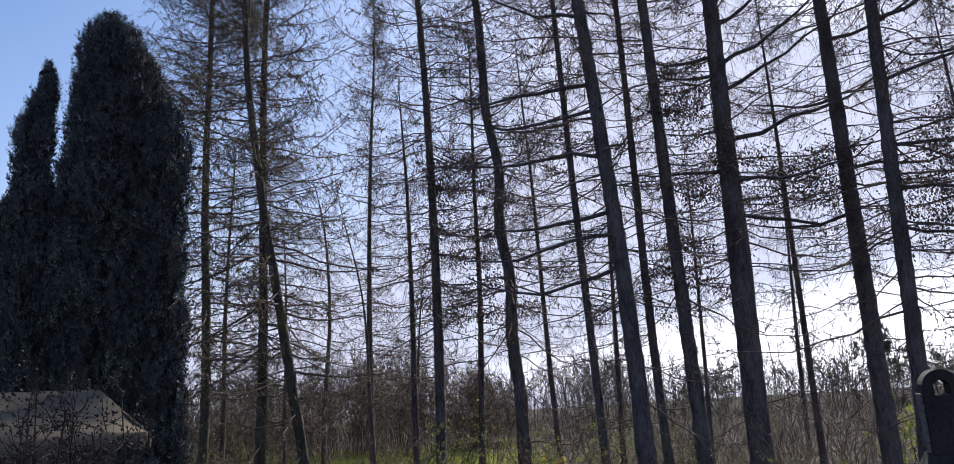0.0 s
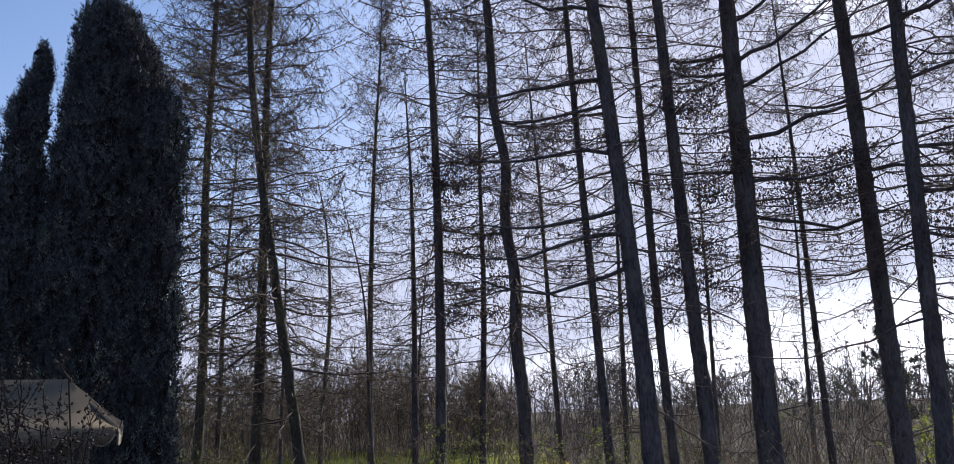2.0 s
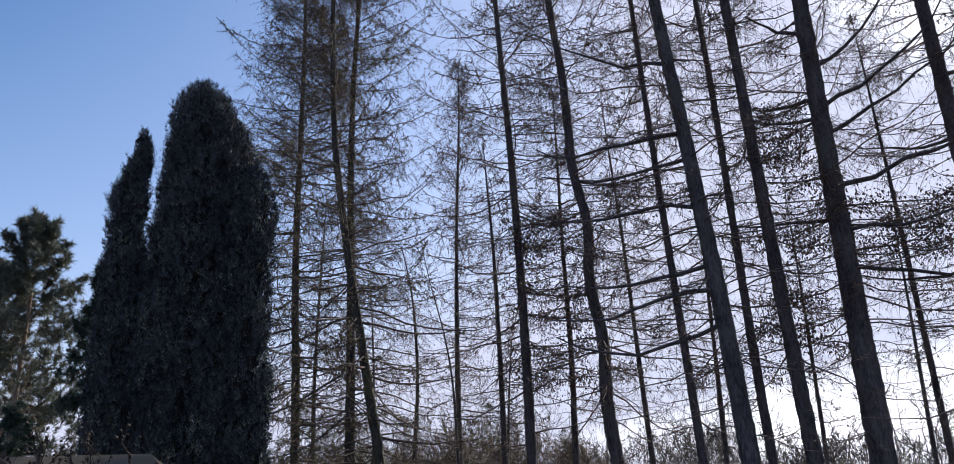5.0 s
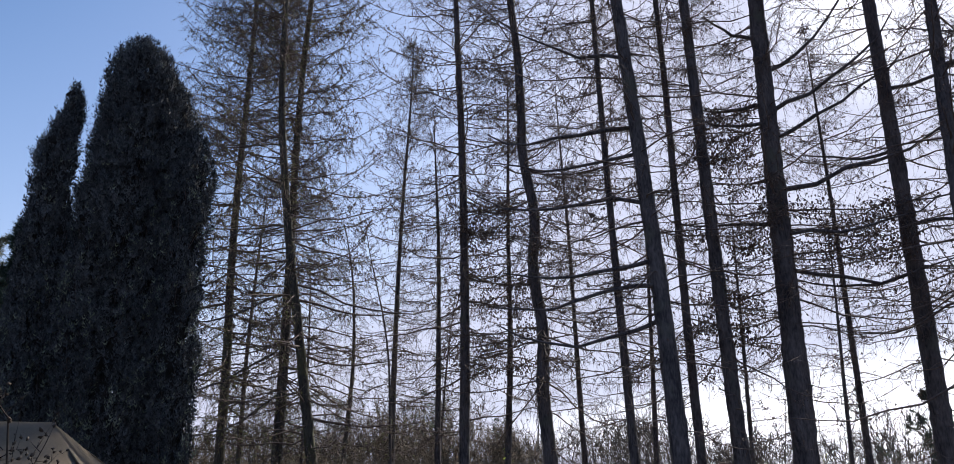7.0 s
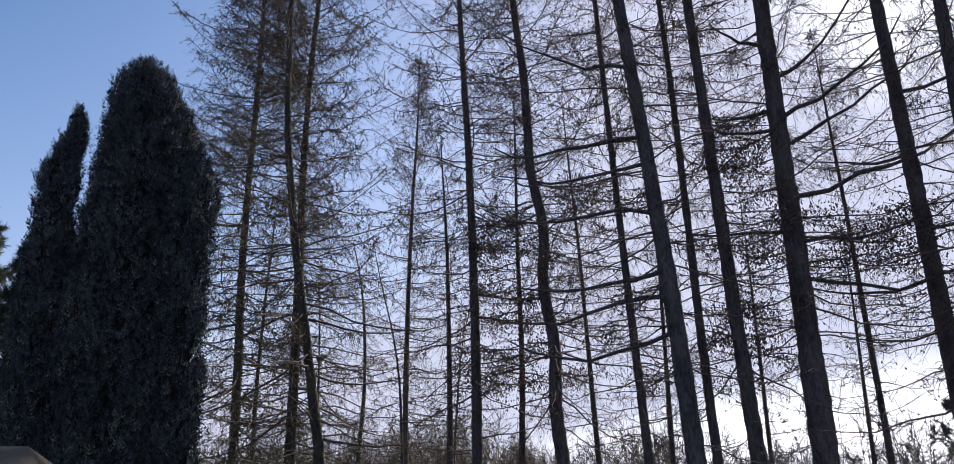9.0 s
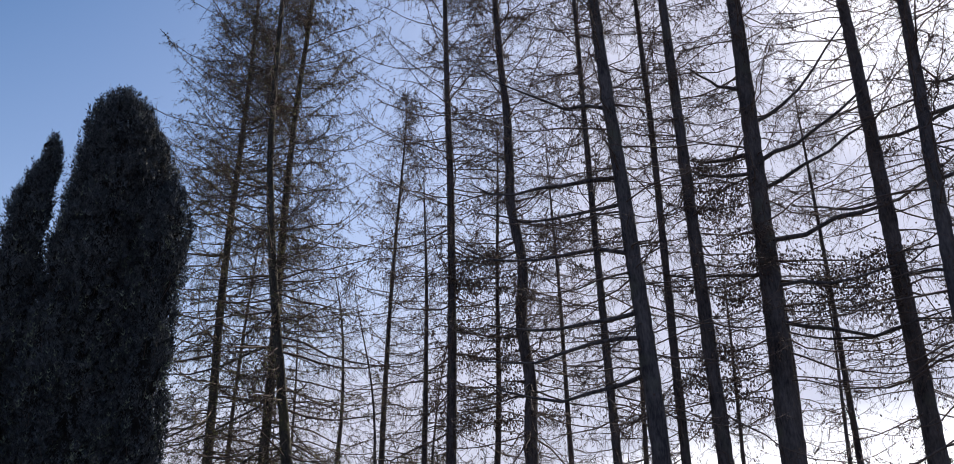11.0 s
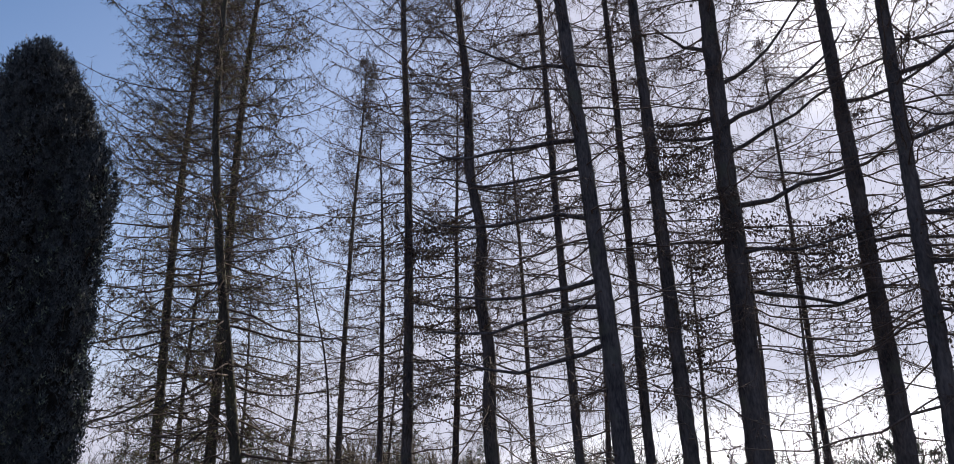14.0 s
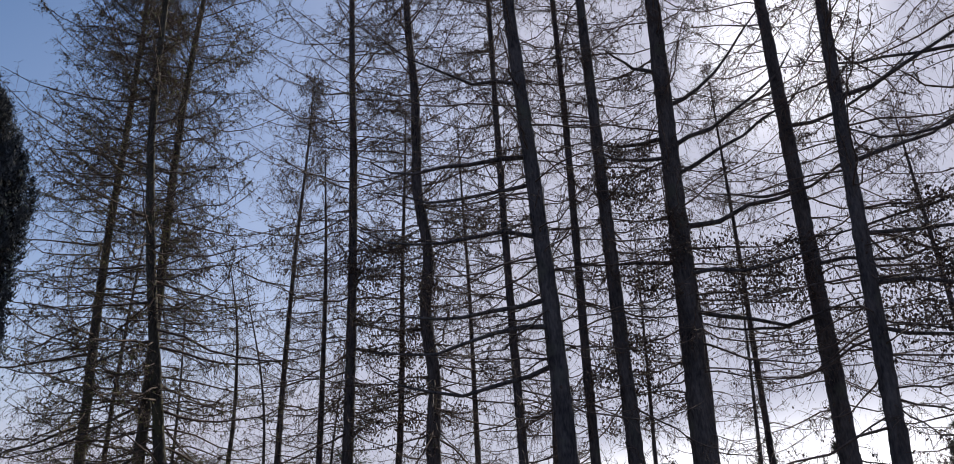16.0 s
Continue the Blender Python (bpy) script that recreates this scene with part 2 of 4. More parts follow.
def soup(name, pieces, mats, smooth=True):
    """One mesh from pieces (vertices, faces, material's number)."""
    me = bpy.data.meshes.new(name)
    verts, starts, loops, which, base, at = [], [], [], [], 0, 0
    for v, f, k in pieces:
        verts.append(v), loops.append((f + base).ravel()), which.append(np.full(len(f), k))
        starts.append(at + np.arange(len(f)) * f.shape[1])
        base, at = base + len(v), at + f.size
    verts, loops, starts, which = np.concatenate(verts), np.concatenate(loops), np.concatenate(starts), np.concatenate(which)
    me.vertices.add(len(verts)), me.loops.add(len(loops)), me.polygons.add(len(starts))
    me.vertices.foreach_set("co", verts.astype(np.float32).ravel())
    me.loops.foreach_set("vertex_index", loops.astype(np.int32))
    me.polygons.foreach_set("loop_start", starts.astype(np.int32))
    me.polygons.foreach_set("material_index", which.astype(np.int32))
    me.polygons.foreach_set("use_smooth", np.full(len(starts), smooth))
    for m in mats:
        me.materials.append(m)
    me.update(calc_edges=True)
    me.validate()
    return me


def part(name, data, parent, label="", kind=""):
    ob = new(name, data)
    ob.parent = parent
    return tagged(ob, label, kind=kind)


def solid(name, bm, mat, parent, label="", bevel=0.0):
    """A bmesh as one part."""
    if bevel:
        bmesh.ops.bevel(bm, geom=bm.edges[:], offset=bevel, segments=2, affect="EDGES", profile=0.6)
    me = bpy.data.meshes.new(name)
    bm.to_mesh(me), bm.free()
    me.materials.append(mat)
    return part(name, me, parent, label)


def box(x0, y0, z0, x1, y1, z1):
    bm = bmesh.new()
    bmesh.ops.create_cube(bm, size=1, matrix=Matrix.Translation(((x0 + x1) / 2, (y0 + y1) / 2, (z0 + z1) / 2)) @ Matrix.Diagonal((x1 - x0, y1 - y0, z1 - z0, 1)))
    return bm


CONE_V = np.array([[-0.5, 0, 0], [-0.05, 0.33, 0], [-0.05, -0.17, 0.29], [-0.05, -0.17, -0.29], [0.5, 0, 0]])
CONE_F = np.array([[0, 2, 1], [0, 3, 2], [0, 1, 3], [4, 1, 2], [4, 2, 3], [4, 3, 1]])
TUFT_V = np.array([[0, 0, 0], [0.9, 0.25, 0.1], [0.8, 0.35, -0.1], [0, 0, 0], [0.7, -0.5, 0.3], [0.6, -0.55, 0.1], [0, 0, 0], [0.6, 0.1, -0.6], [0.5, 0.25, -0.6], [0, 0, 0], [0.6, 0.1, 0.7], [0.55, -0.1, 0.65]])
TUFT_F = np.arange(12).reshape(-1, 3)


def needle_tuft(count, seed):
    """Stiff needles that fan out from the end of a shoot."""
    rng = np.random.default_rng(seed)
    way = unit(rng.normal(size=(count, 3)) + [1.1, 0, 0])
    side = unit(np.cross(way, rng.normal(size=(count, 3)))) * 0.055
    root = np.stack([rng.uniform(-0.7, 0.1, count), 0 * way[:, 0], 0 * way[:, 0]], -1)
    return np.stack([root - side, root + side, root + way], 1).reshape(-1, 3), np.arange(count * 3).reshape(-1, 3)


def frond(rows, seed):
    """A flat spray of scale leaves: pointed shoots along a stem."""
    rng = np.random.default_rng(seed)
    v, f = [], []
    for k in range(rows):
        s = k / (rows - 1)
        for sign in ((-1, 1) if k < rows - 1 else (0,)):
            root = np.array([s * 0.55, 0, 0])
            way = unit(np.array([0.85, sign * 0.6, rng.uniform(-0.2, 0.2)]))
            length = (0.8 - 0.3 * s) * rng.uniform(0.8, 1.2)
            across = unit(np.array([-way[1], way[0], rng.uniform(-0.3, 0.3)])) * 0.11
            n = len(v)
            v += [root - across, root + across, root + way * length]
            f.append([n, n + 1, n + 2])
    return np.array(v), np.array(f)


LEAF_V = np.array([[0, 0, 0], [0.45, 0.26, 0.06], [1, 0, -0.05], [0.45, -0.26, 0.06]])
LEAF_F = np.array([[0, 1, 2], [0, 2, 3]])


def pick(paths, s):
    """Places and ways on paths (m, n, 3) at s (m, k) of their length."""
    n = paths.shape[1]
    x = np.clip(s, 0, 0.9999) * (n - 1)
    i = x.astype(int)
    w = (x - i)[..., None]
    rows = np.arange(len(paths))[:, None]
    a, b = paths[rows, i], paths[rows, i + 1]
    return a * (1 - w) + b * w, unit(b - a)


def shoots(rng, paths, per, length, radius, sideways, sag, start=0.12, nodes=3, hang=0.12, scale=None):
    """Side shoots on every path: per path, their length, and how far they spread and hang."""
    s = start + (1 - start) * rng.random((len(paths), per)) ** 0.8
    root, way = pick(paths, s)
    root, way = root.reshape(-1, 3), way.reshape(-1, 3)
    away = unit(way * 0.55 + sideways * unit(rng.normal(size=way.shape)) + [0, 0, -hang])
    long = length * rng.uniform(0.35, 1.25, len(root)) * (1.15 - 0.6 * s.ravel())
    if scale is not None:
        long = long * np.repeat(scale, per)
    k = np.linspace(0, 1, nodes)
    p = root[:, None] + away[:, None] * (long[:, None] * k)[..., None]
    p[..., 2] -= sag * long[:, None] * k**2
    wiggle = rng.normal(size=p.shape) * (0.075 * long)[:, None, None] * (k > 0)[None, :, None]
    return p + wiggle, radius * np.linspace(1, 0.45, nodes)[None] * rng.uniform(0.7, 1.3, (len(p), 1))


def spine(bends, step, height, z):
    """Sideways offset of a trunk at the heights z, smooth through offsets given every step metres."""
    knots = np.arange(len(bends) + 1) * step
    vals = np.r_[0.0, bends]
    fine_z = np.linspace(0, max(height, knots[-1]), 200)
    y = np.interp(fine_z, knots, vals)
    over = fine_z > knots[-1]
    y[over] = vals[-1] + (vals[-1] - vals[-2]) / step * 0.5 * (fine_z[over] - knots[-1])
    span = max(3, int(step * 0.8 / (fine_z[1] - fine_z[0])))
    pad = np.r_[np.full(span, y[0]), y, np.full(span, y[-1])]
    return np.interp(z, fine_z, np.convolve(pad, np.ones(span) / span, "same")[span:-span])


def trunk_mesh(name, rng, x, y, angle, bends, step, height, radius, mat, sides=14):
    n = max(10, int(height / 0.11))
    z = np.linspace(-0.15, height, n)
    off = spine(bends, step, height, np.maximum(z, 0))
    a = radians(angle)
    path = np.stack([x + off * math.cos(a), y - off * math.sin(a), z], -1)
    r = 0.84 * radius * (np.clip(1 - z / height, 0, 1) ** 0.7 * 0.98 + 0.03) + radius * 0.55 * np.exp(-np.maximum(z, 0) / 0.22)
    v, f = tubes(path[None], r[None], sides)
    centre = np.repeat(path, sides, 0)
    v = centre + (v - centre) * (1 + 0.06 * rng.normal(size=(len(v), 1)))
    return soup(name, [(v, f, 0)], [mat]), path, z, r


def larch(x, y, angle, bends, height, radius, reach=1.6, dead=3.2, dense=1.0, cones=1.0, green=0.0, limbs=(), laden=(), step=2.0, mossy=False, pale=False, label="", seed=1):
    """A bare larch: trunk, whorls of thin drooping branches with hanging twigs, cones and a few needle tufts.
    limbs: strong branches (height, bearing from the viewer's right, length, rise, thickness).
    laden: branches hung thickly with cones (height, bearing, length)."""
    rng = np.random.default_rng(seed)
    tree = new("larch_tree")
    tagged(tree, label or "tall bare larch with dark trunk and drooping twigs", "tree", "row of larches")
    data, path, tz, tr = trunk_mesh("trunk", rng, x, y, angle, bends, step, height, radius, BARK_MOSSY if mossy else BARK)
    part("trunk", data, tree, "mossy scaly bark" if mossy else "")
    big = reach >= 1.3
    wood_mat = TWIG_PALE if pale else TWIG
    # whorls of branches, close together in the living crown
    z = np.arange(1.2, height - 0.2, (0.088 if big else 0.11) / dense)
    z = z + rng.uniform(-0.12, 0.12, len(z))
    keep = rng.random(len(z)) < np.where(z < dead, 0.4, np.where(z > 14.0, 0.25, 1.0))
    z = z[keep]
    low = z < dead
    top = np.clip((height - z) / (height * 0.45), 0.03, 1)
    length = reach * top**0.7 * rng.uniform(0.5, 1.15, len(z)) * np.where(low, 0.7, 1)
    turn = rng.uniform(0, 2 * np.pi, len(z))
    rise = np.radians(np.where(low, rng.uniform(-25, 15, len(z)), np.interp(z / height, [0.2, 0.45, 0.7, 1.0], [-8, 8, 26, 55]) + rng.normal(0, 9, len(z))))
    thick = 0.004 + 0.0052 * length * rng.uniform(0.6, 1.3, len(z))
    heavy = np.zeros(len(z), bool)
    limbs = (*limbs, *((h, b, l, -4, 0.008 + 0.006 * l) for h, b, l in laden))
    if limbs:
        heavy = np.r_[heavy, np.arange(len(limbs)) >= len(limbs) - len(laden)]
        z = np.r_[z, [l[0] for l in limbs]]
        low = np.r_[low, np.zeros(len(limbs), bool)]
        length = np.r_[length, [l[2] for l in limbs]]
        turn = np.r_[turn, [radians(l[1] - angle) for l in limbs]]
        rise = np.r_[rise, [radians(l[3]) for l in limbs]]
        thick = np.r_[thick, [l[4] for l in limbs]]
    k = np.linspace(0, 1, 7)
    root = np.stack([np.interp(z, tz, path[:, 0]), np.interp(z, tz, path[:, 1]), z], -1)
    out = np.stack([np.cos(turn), np.sin(turn)], -1)
    p = np.zeros((len(z), 7, 3))
    run = length[:, None] * k
    sag = rng.uniform(0.12, 0.34, len(z))[:, None]
    p[..., :2] = root[:, None, :2] + out[:, None] * (run * np.cos(rise)[:, None])[..., None]
    p[..., 2] = root[:, None, 2] + run * np.sin(rise)[:, None] + length[:, None] * (-sag * k**1.2 + 1.15 * sag * k**3)
    p += np.cumsum(rng.normal(size=p.shape), 1) * (0.021 * length)[:, None, None] * (k > 0.05)[None, :, None]
    r = thick[:, None] * np.linspace(1, 0.3, 7)
    per = max(4, int((15 if mossy else 14 if big else 9) * reach))
    stout = 1.2 if mossy else 1.05
    second, r2 = shoots(rng, p, per, 0.36 * reach**0.5, 0.0036 * stout, 0.85, 0.35, hang=0.16)
    third, r3 = shoots(rng, second, 4 if mossy else 3, 0.15, 0.0025 * stout, 0.85, 0.3, 0.08, 2, hang=0.25)
    second, r2 = second.reshape(len(z), per, 3, 3), r2.reshape(len(z), per, 3)
    third, r3 = third.reshape(len(z), -1, 2, 3), r3.reshape(len(z), -1, 2)
    rest = []
    bears = rng.random(len(z)) < 0.5
    for b in range(len(z)):
        few = max(2, per // 3) if low[b] else int(per * np.interp(z[b], [3, 6, 9], [0.55, 0.75, 1.0])) if big and not heavy[b] else per
        s2, s3 = second[b, :few], third[b, : few * (2 if low[b] else third.shape[1] // per)]
        pieces = [(*tubes(p[b : b + 1], r[b : b + 1], 6 if thick[b] > 0.025 else 4), 0), (*spikes(s2, r2[b, :few]), 0), (*spikes(s3, r3[b, : len(s3)]), 0)]
        if heavy[b] or cones and bears[b] and not low[b]:
            # cones in clusters along the twigs
            where, way = pick(s2, rng.random((few, 16 if heavy[b] else 3)))
            where, way = where.reshape(-1, 3), way.reshape(-1, 3)
            some = rng.random(len(where)) < (0.9 if heavy[b] else 0.45 * cones)
            where, way = where[some] + rng.normal(0, 0.075 if heavy[b] else 0.012, (some.sum(), 3)), way[some]
            if len(where):
                hang = rng.normal(size=way.shape) * 0.4 + [0, 0, -0.8] + way * 0.2
                pieces.append((*scatter(CONE_V, CONE_F, where, turned(hang, rng.uniform(0, 6, len(way))), rng.uniform(0.028, 0.05, len(way)) * (1.15 if heavy[b] else 1.0)), 1))
        if big and 1.0 < z[b] < 13.5:
            part("limb" if thick[b] > 0.025 else "branch", soup("branch", pieces, [BARK if thick[b] > 0.025 else wood_mat, CONE]), tree)
        else:
            rest += pieces
    if rest:
        part("crown", soup("crown", rest, [wood_mat, CONE]), tree, kind="stuff")
    live = second[~low]
    if green:
        flat = live.reshape(-1, 3, 3)
        where, way = pick(flat, rng.random((len(flat), 3)))
        where, way = where.reshape(-1, 3), way.reshape(-1, 3)
        few = rng.random(len(where)) < green * 0.6
        where, way = where[few], way[few]
        v, f = scatter(TUFT_V, TUFT_F, where, turned(rng.normal(size=way.shape), rng.uniform(0, 6, len(way))), rng.uniform(0.02, 0.045, len(way)))
        part("foliage", soup("foliage", [(v, f, 0)], [BUD], False), tree, "first olive-green needle tufts", "stuff")
    return tree


# ---- the ground, one sheet to the horizon ----
def land(x, y):
    """Height of the ground: level under the trees, falling gently away behind the meadow."""
    far = np.hypot(x, y - 10)
    fall = np.clip((far - 28) / 70, 0, 1)
    swell = 0.06 * np.sin(x * 0.7 + 1.0) * np.cos(y * 0.55) + 0.04 * np.sin(x * 1.9) * np.sin(y * 1.3)
    return swell * np.clip(1 - far / 80, 0, 1) - 4.2 * fall**2 * (3 - 2 * fall) - 0.03 * np.maximum(far - 90, 0)


def ground():
    g = np.sinh(np.linspace(-5.6, 5.6, 121)) / np.sinh(5.6) * 2600
    gx, gy = np.meshgrid(g, g + 12)
    v = np.stack([gx, gy, land(gx, gy)], -1).reshape(-1, 3)
    i = (np.arange(120)[:, None] * 121 + np.arange(120)).ravel()
    f = np.stack([i, i + 1, i + 122, i + 121], -1)
    ob = new("ground", soup("ground", [(v, f, 0)], [GROUND]))
    return tagged(ob, "brown leaf litter and grass on gently falling ground", "ground", kind="structure")


ground()


def meadow(count=60000):
    rng = np.random.default_rng(5)
    x, y = rng.uniform(-24, 1.5, count), rng.uniform(15.5, 32, count)
    keep = np.sin(x * 0.6 + 0.4 * y) + np.sin(y * 0.9 - x * 0.3) + rng.normal(0, 0.8, count) > -1.0
    x, y = x[keep], y[keep]
    n = len(x)
    root = np.stack([x, y, land(x, y) - 0.01], -1)
    way = np.stack([rng.normal(0, 0.4, n), rng.normal(0, 0.4, n), np.ones(n)], -1)
    side = unit(np.cross(way, rng.normal(size=(n, 3)))) * 0.008
    tip = root + way * rng.uniform(0.06, 0.22, (n, 1))
    v = np.stack([root - side, root + side, tip], 1).reshape(-1, 3)
    f = np.arange(n * 3).reshape(-1, 3)
    third = n // 12 * 3
    data = soup("grass", [(v[third:], f[: n - third // 3], 0), (v[:third], f[: third // 3], 1)], [GRASS, STRAW], False)
    tagged(new("grass", data), "bright green spring grass in the meadow", "grass", kind="stuff")


meadow()

# ---- the row of larches: base, bearing, sideways bends every two metres, height, radius ----
larch(-5.94, 15.66, -21.7, (0.11, 0.11, 0.06, 0.08, 0.15, 0.19), 17.5, 0.125, 2.2, 2.4, 1.9, 1.5, 0.85, limbs=((5.2, 180, 2.2, -10, 0.024), (3.9, 176, 2.3, -16, 0.026), (7.4, 184, 2.2, 2, 0.022)), mossy=True, pale=True, label="tall larch with mossy brown trunk and dense twigs", seed=11)
larch(-4.24, 13.87, -17.6, (0.11, 0.15, 0.16, 0.17, 0.24, 0.39), 17.0, 0.12, 2.1, 2.4, 1.4, 1.4, 0.85, limbs=((6.3, 180, 2.0, -4, 0.02), (5.0, 186, 2.2, -13, 0.026), (4.1, 182, 2.4, -20, 0.027), (3.2, 185, 2.2, -22, 0.026)), mossy=True, pale=True, label="tall larch with straight mossy trunk, crossed by another", seed=12)
larch(-2.93, 12.70, -17.3, (-0.26, -0.55, -0.84, -1.04, -1.07, -1.04), 16.0, 0.11, 2.2, 1.8, 1.35, 1.4, 0.5, limbs=((5.6, 8, 1.8, 0, 0.02), (3.7, 4, 1.9, 4, 0.022), (2.7, -4, 1.9, -4, 0.024), (4.6, 0, 2.0, -8, 0.022)), mossy=True, label="larch with curved leaning trunk crossing another", seed=13)
larch(-5.74, 16.27, -20.2, (0.08, 0.09, 0.19, 0.33, 0.43), 8.5, 0.075, 1.1, 2.4, 0.8, 0.4, 0.3, label="slim young larch behind a mossy one", seed=14)
larch(-4.04, 14.97, -16.5, (0.04, 0.10, 0.06, 0.04), 6.3, 0.05, 0.9, 2.4, 0.8, 0.2, 0.3, label="thin young larch with short twigs", seed=15)
larch(-5.2, 17.6, -16.5, (0.02, 0.04, 0.06), 5.6, 0.035, 0.5, 2.0, 0.6, 0, 0, label="very thin bare larch pole", seed=16)
larch(-3.60, 16.36, -12.9, (0.09, 0.27, 0.20, -0.24), 7.3, 0.075, 1.0, 1.8, 0.8, 0.2, 0.1, label="slim larch with its top bent over", seed=17)
larch(-2.02, 13.61, -10.6, (-0.07, -0.12, -0.58), 6.4, 0.04, 0.5, 2.0, 0.6, 0, 0, label="thin larch pole arching at the top", seed=18)
larch(-2.54, 16.56, -9.0, (0.0, 0.04, 0.11, 0.22, 0.37), 11.9, 0.09, 1.5, 2.2, 1.35, 0.8, 0.15, label="slender larch with a pointed crown", seed=19)
larch(-1.34, 13.69, -6.3, (0.04, 0.07, 0.08, 0.01), 8.4, 0.08, 1.2, 2.2, 1.3, 0.8, 0.15, label="slender larch with a short crown", seed=20)
larch(-1.59, 15.42, -5.7, (0.16, 0.33, 0.63), 5.4, 0.045, 0.6, 2.0, 0.6, 0, 0, label="thin leaning larch pole", seed=21)
larch(-0.89, 13.22, -4.3, (0.08, 0.12, 0.13, 0.11, 0.05), 17.0, 0.115, 1.9, 3.0, 1.5, 1.2, 0.1, label="tall straight larch with drooping twigs and cones", laden=((5.1, 0, 1.2), (4.6, 10, 1.3), (4.1, -10, 1.2), (3.6, 5, 1.1)), seed=22)
larch(-0.20, 13.75, -0.7, (0.10, 0.21, 0.22, 0.29), 9.6, 0.08, 1.2, 3.0, 1.1, 1.2, 0.0, label="slender larch hung with dark cones", laden=((6.5, 190, 1.1), (6.2, 172, 1.0), (6.0, 200, 1.1), (5.7, 180, 1.2), (5.4, 165, 1.1), (5.2, 195, 1.2), (4.8, 185, 1.2), (4.0, 178, 1.3), (3.8, 192, 1.2), (3.7, 5, 1.0), (5.9, 10, 0.8)), seed=23)
larch(0.56, 12.74, 1.4, (-0.01, 0.02, -0.08, -0.0, -0.16, -0.05, -0.24, -0.24, -0.25, -0.34), 17.0, 0.14, 2.0, 3.2, 1.65, 1.4, 0.05, step=1.0, label="tall larch with a snaking trunk", laden=((6.6, 10, 1.3), (6.3, 170, 1.3), (5.9, 190, 1.2)), seed=24)
larch(1.31, 14.19, 4.3, (-0.08, -0.11, -0.13, -0.21), 9.4, 0.07, 1.1, 2.8, 0.9, 0.7, 0.0, label="slender larch with sparse twigs", seed=25)
larch(1.75, 11.62, 7.6, (-0.05, -0.10, -0.14, -0.17, -0.19), 15.5, 0.085, 1.6, 3.2, 1.2, 0.9, 0.0, label="tall slim larch with a straight dark trunk", seed=26)
larch(2.07, 10.30, 10.4, (0.0, -0.06, -0.17, -0.30, -0.40), 18.5, 0.155, 1.9, 3.2, 1.0, 0.9, 0.0,
      limbs=((6.5, 178, 2.3, -2, 0.035), (6.1, 188, 2.2, 2, 0.03), (5.35, 176, 2.3, 4, 0.032), (4.55, 184, 2.0, -3, 0.035), (4.2, 174, 2.4, -8, 0.035), (3.75, 180, 2.3, -6, 0.034), (7.6, 170, 2.2, 25, 0.03)),
      label="big leaning larch with thick dark trunk", seed=27)
larch(2.25, 13.31, 10.0, (0.07, 0.15, 0.22, 0.26), 7.4, 0.065, 0.9, 2.4, 0.7, 0.3, 0.0, label="thin larch behind a big one", seed=28)
larch(2.71, 11.69, 12.7, (-0.06, -0.07, -0.05, -0.04, -0.07), 16.0, 0.09, 1.5, 3.4, 0.9, 0.8, 0.0, label="slim straight larch with sparse branches", seed=29)
larch(3.15, 11.32, 15.2, (-0.04, -0.08, -0.10, -0.12, -0.14), 18.0, 0.14, 1.7, 3.4, 0.95, 0.8, 0.0, label="tall larch with straight dark trunk", laden=((6.0, 10, 1.0), (5.5, 0, 1.2), (5.1, 20, 1.1)), seed=30)
larch(3.8, 13.4, 16.8, (0.09, 0.16, 0.21), 6.6, 0.055, 1.0, 2.2, 0.9, 0.8, 0.0, label="thin larch with tangled twigs", laden=((4.3, 0, 0.9), (3.8, 20, 0.9), (3.4, 170, 0.8)), seed=31)
larch(3.94, 11.34, 20.0, (0.04, 0.09, 0.14, 0.20, 0.24), 19.0, 0.215, 1.9, 3.4, 1.0, 1.0, 0.0,
      limbs=((8.35, 196, 0.95, 30, 0.038), (7.75, 20, 2.6, 44, 0.038), (7.05, 8, 2.4, 34, 0.04), (6.6, -6, 2.2, 30, 0.034), (5.8, 4, 3.0, 21, 0.042), (7.2, 170, 1.1, 10, 0.04), (6.95, 200, 1.0, 5, 0.035), (5.3, 186, 1.5, 3, 0.035), (4.6, 0, 2.4, 2, 0.035), (5.1, -14, 2.2, 4, 0.03)),
      label="thickest larch with heavy upswept limbs", laden=((7.2, 186, 1.1), (6.85, 172, 1.1), (6.5, 192, 1.0), (5.5, -5, 1.6), (5.2, 5, 1.8), (4.8, 0, 1.6), (5.3, 182, 1.4), (4.4, 180, 1.2), (3.9, 186, 1.1)), seed=32)
larch(5.26, 15.12, 20.6, (0.15, 0.32, 0.34, 0.35), 7.6, 0.065, 0.9, 2.4, 0.7, 0.4, 0.0, label="thin larch behind the thickest one", seed=33)
larch(5.61, 13.10, 23.6, (0.01, 0.03, 0.06, 0.06), 9.8, 0.075, 1.2, 2.4, 1.0, 0.9, 0.0, label="slender larch with many fine twigs", laden=((5.7, 180, 1.1), (5.2, 0, 1.2), (5.4, 150, 1.0), (4.7, 20, 1.0)), seed=34)
larch(8.00, 19.42, 22.9, (0.06, 0.16, 0.27), 8.0, 0.075, 1.0, 2.2, 0.7, 0.3, 0.0, label="thin larch in the second row", seed=35)
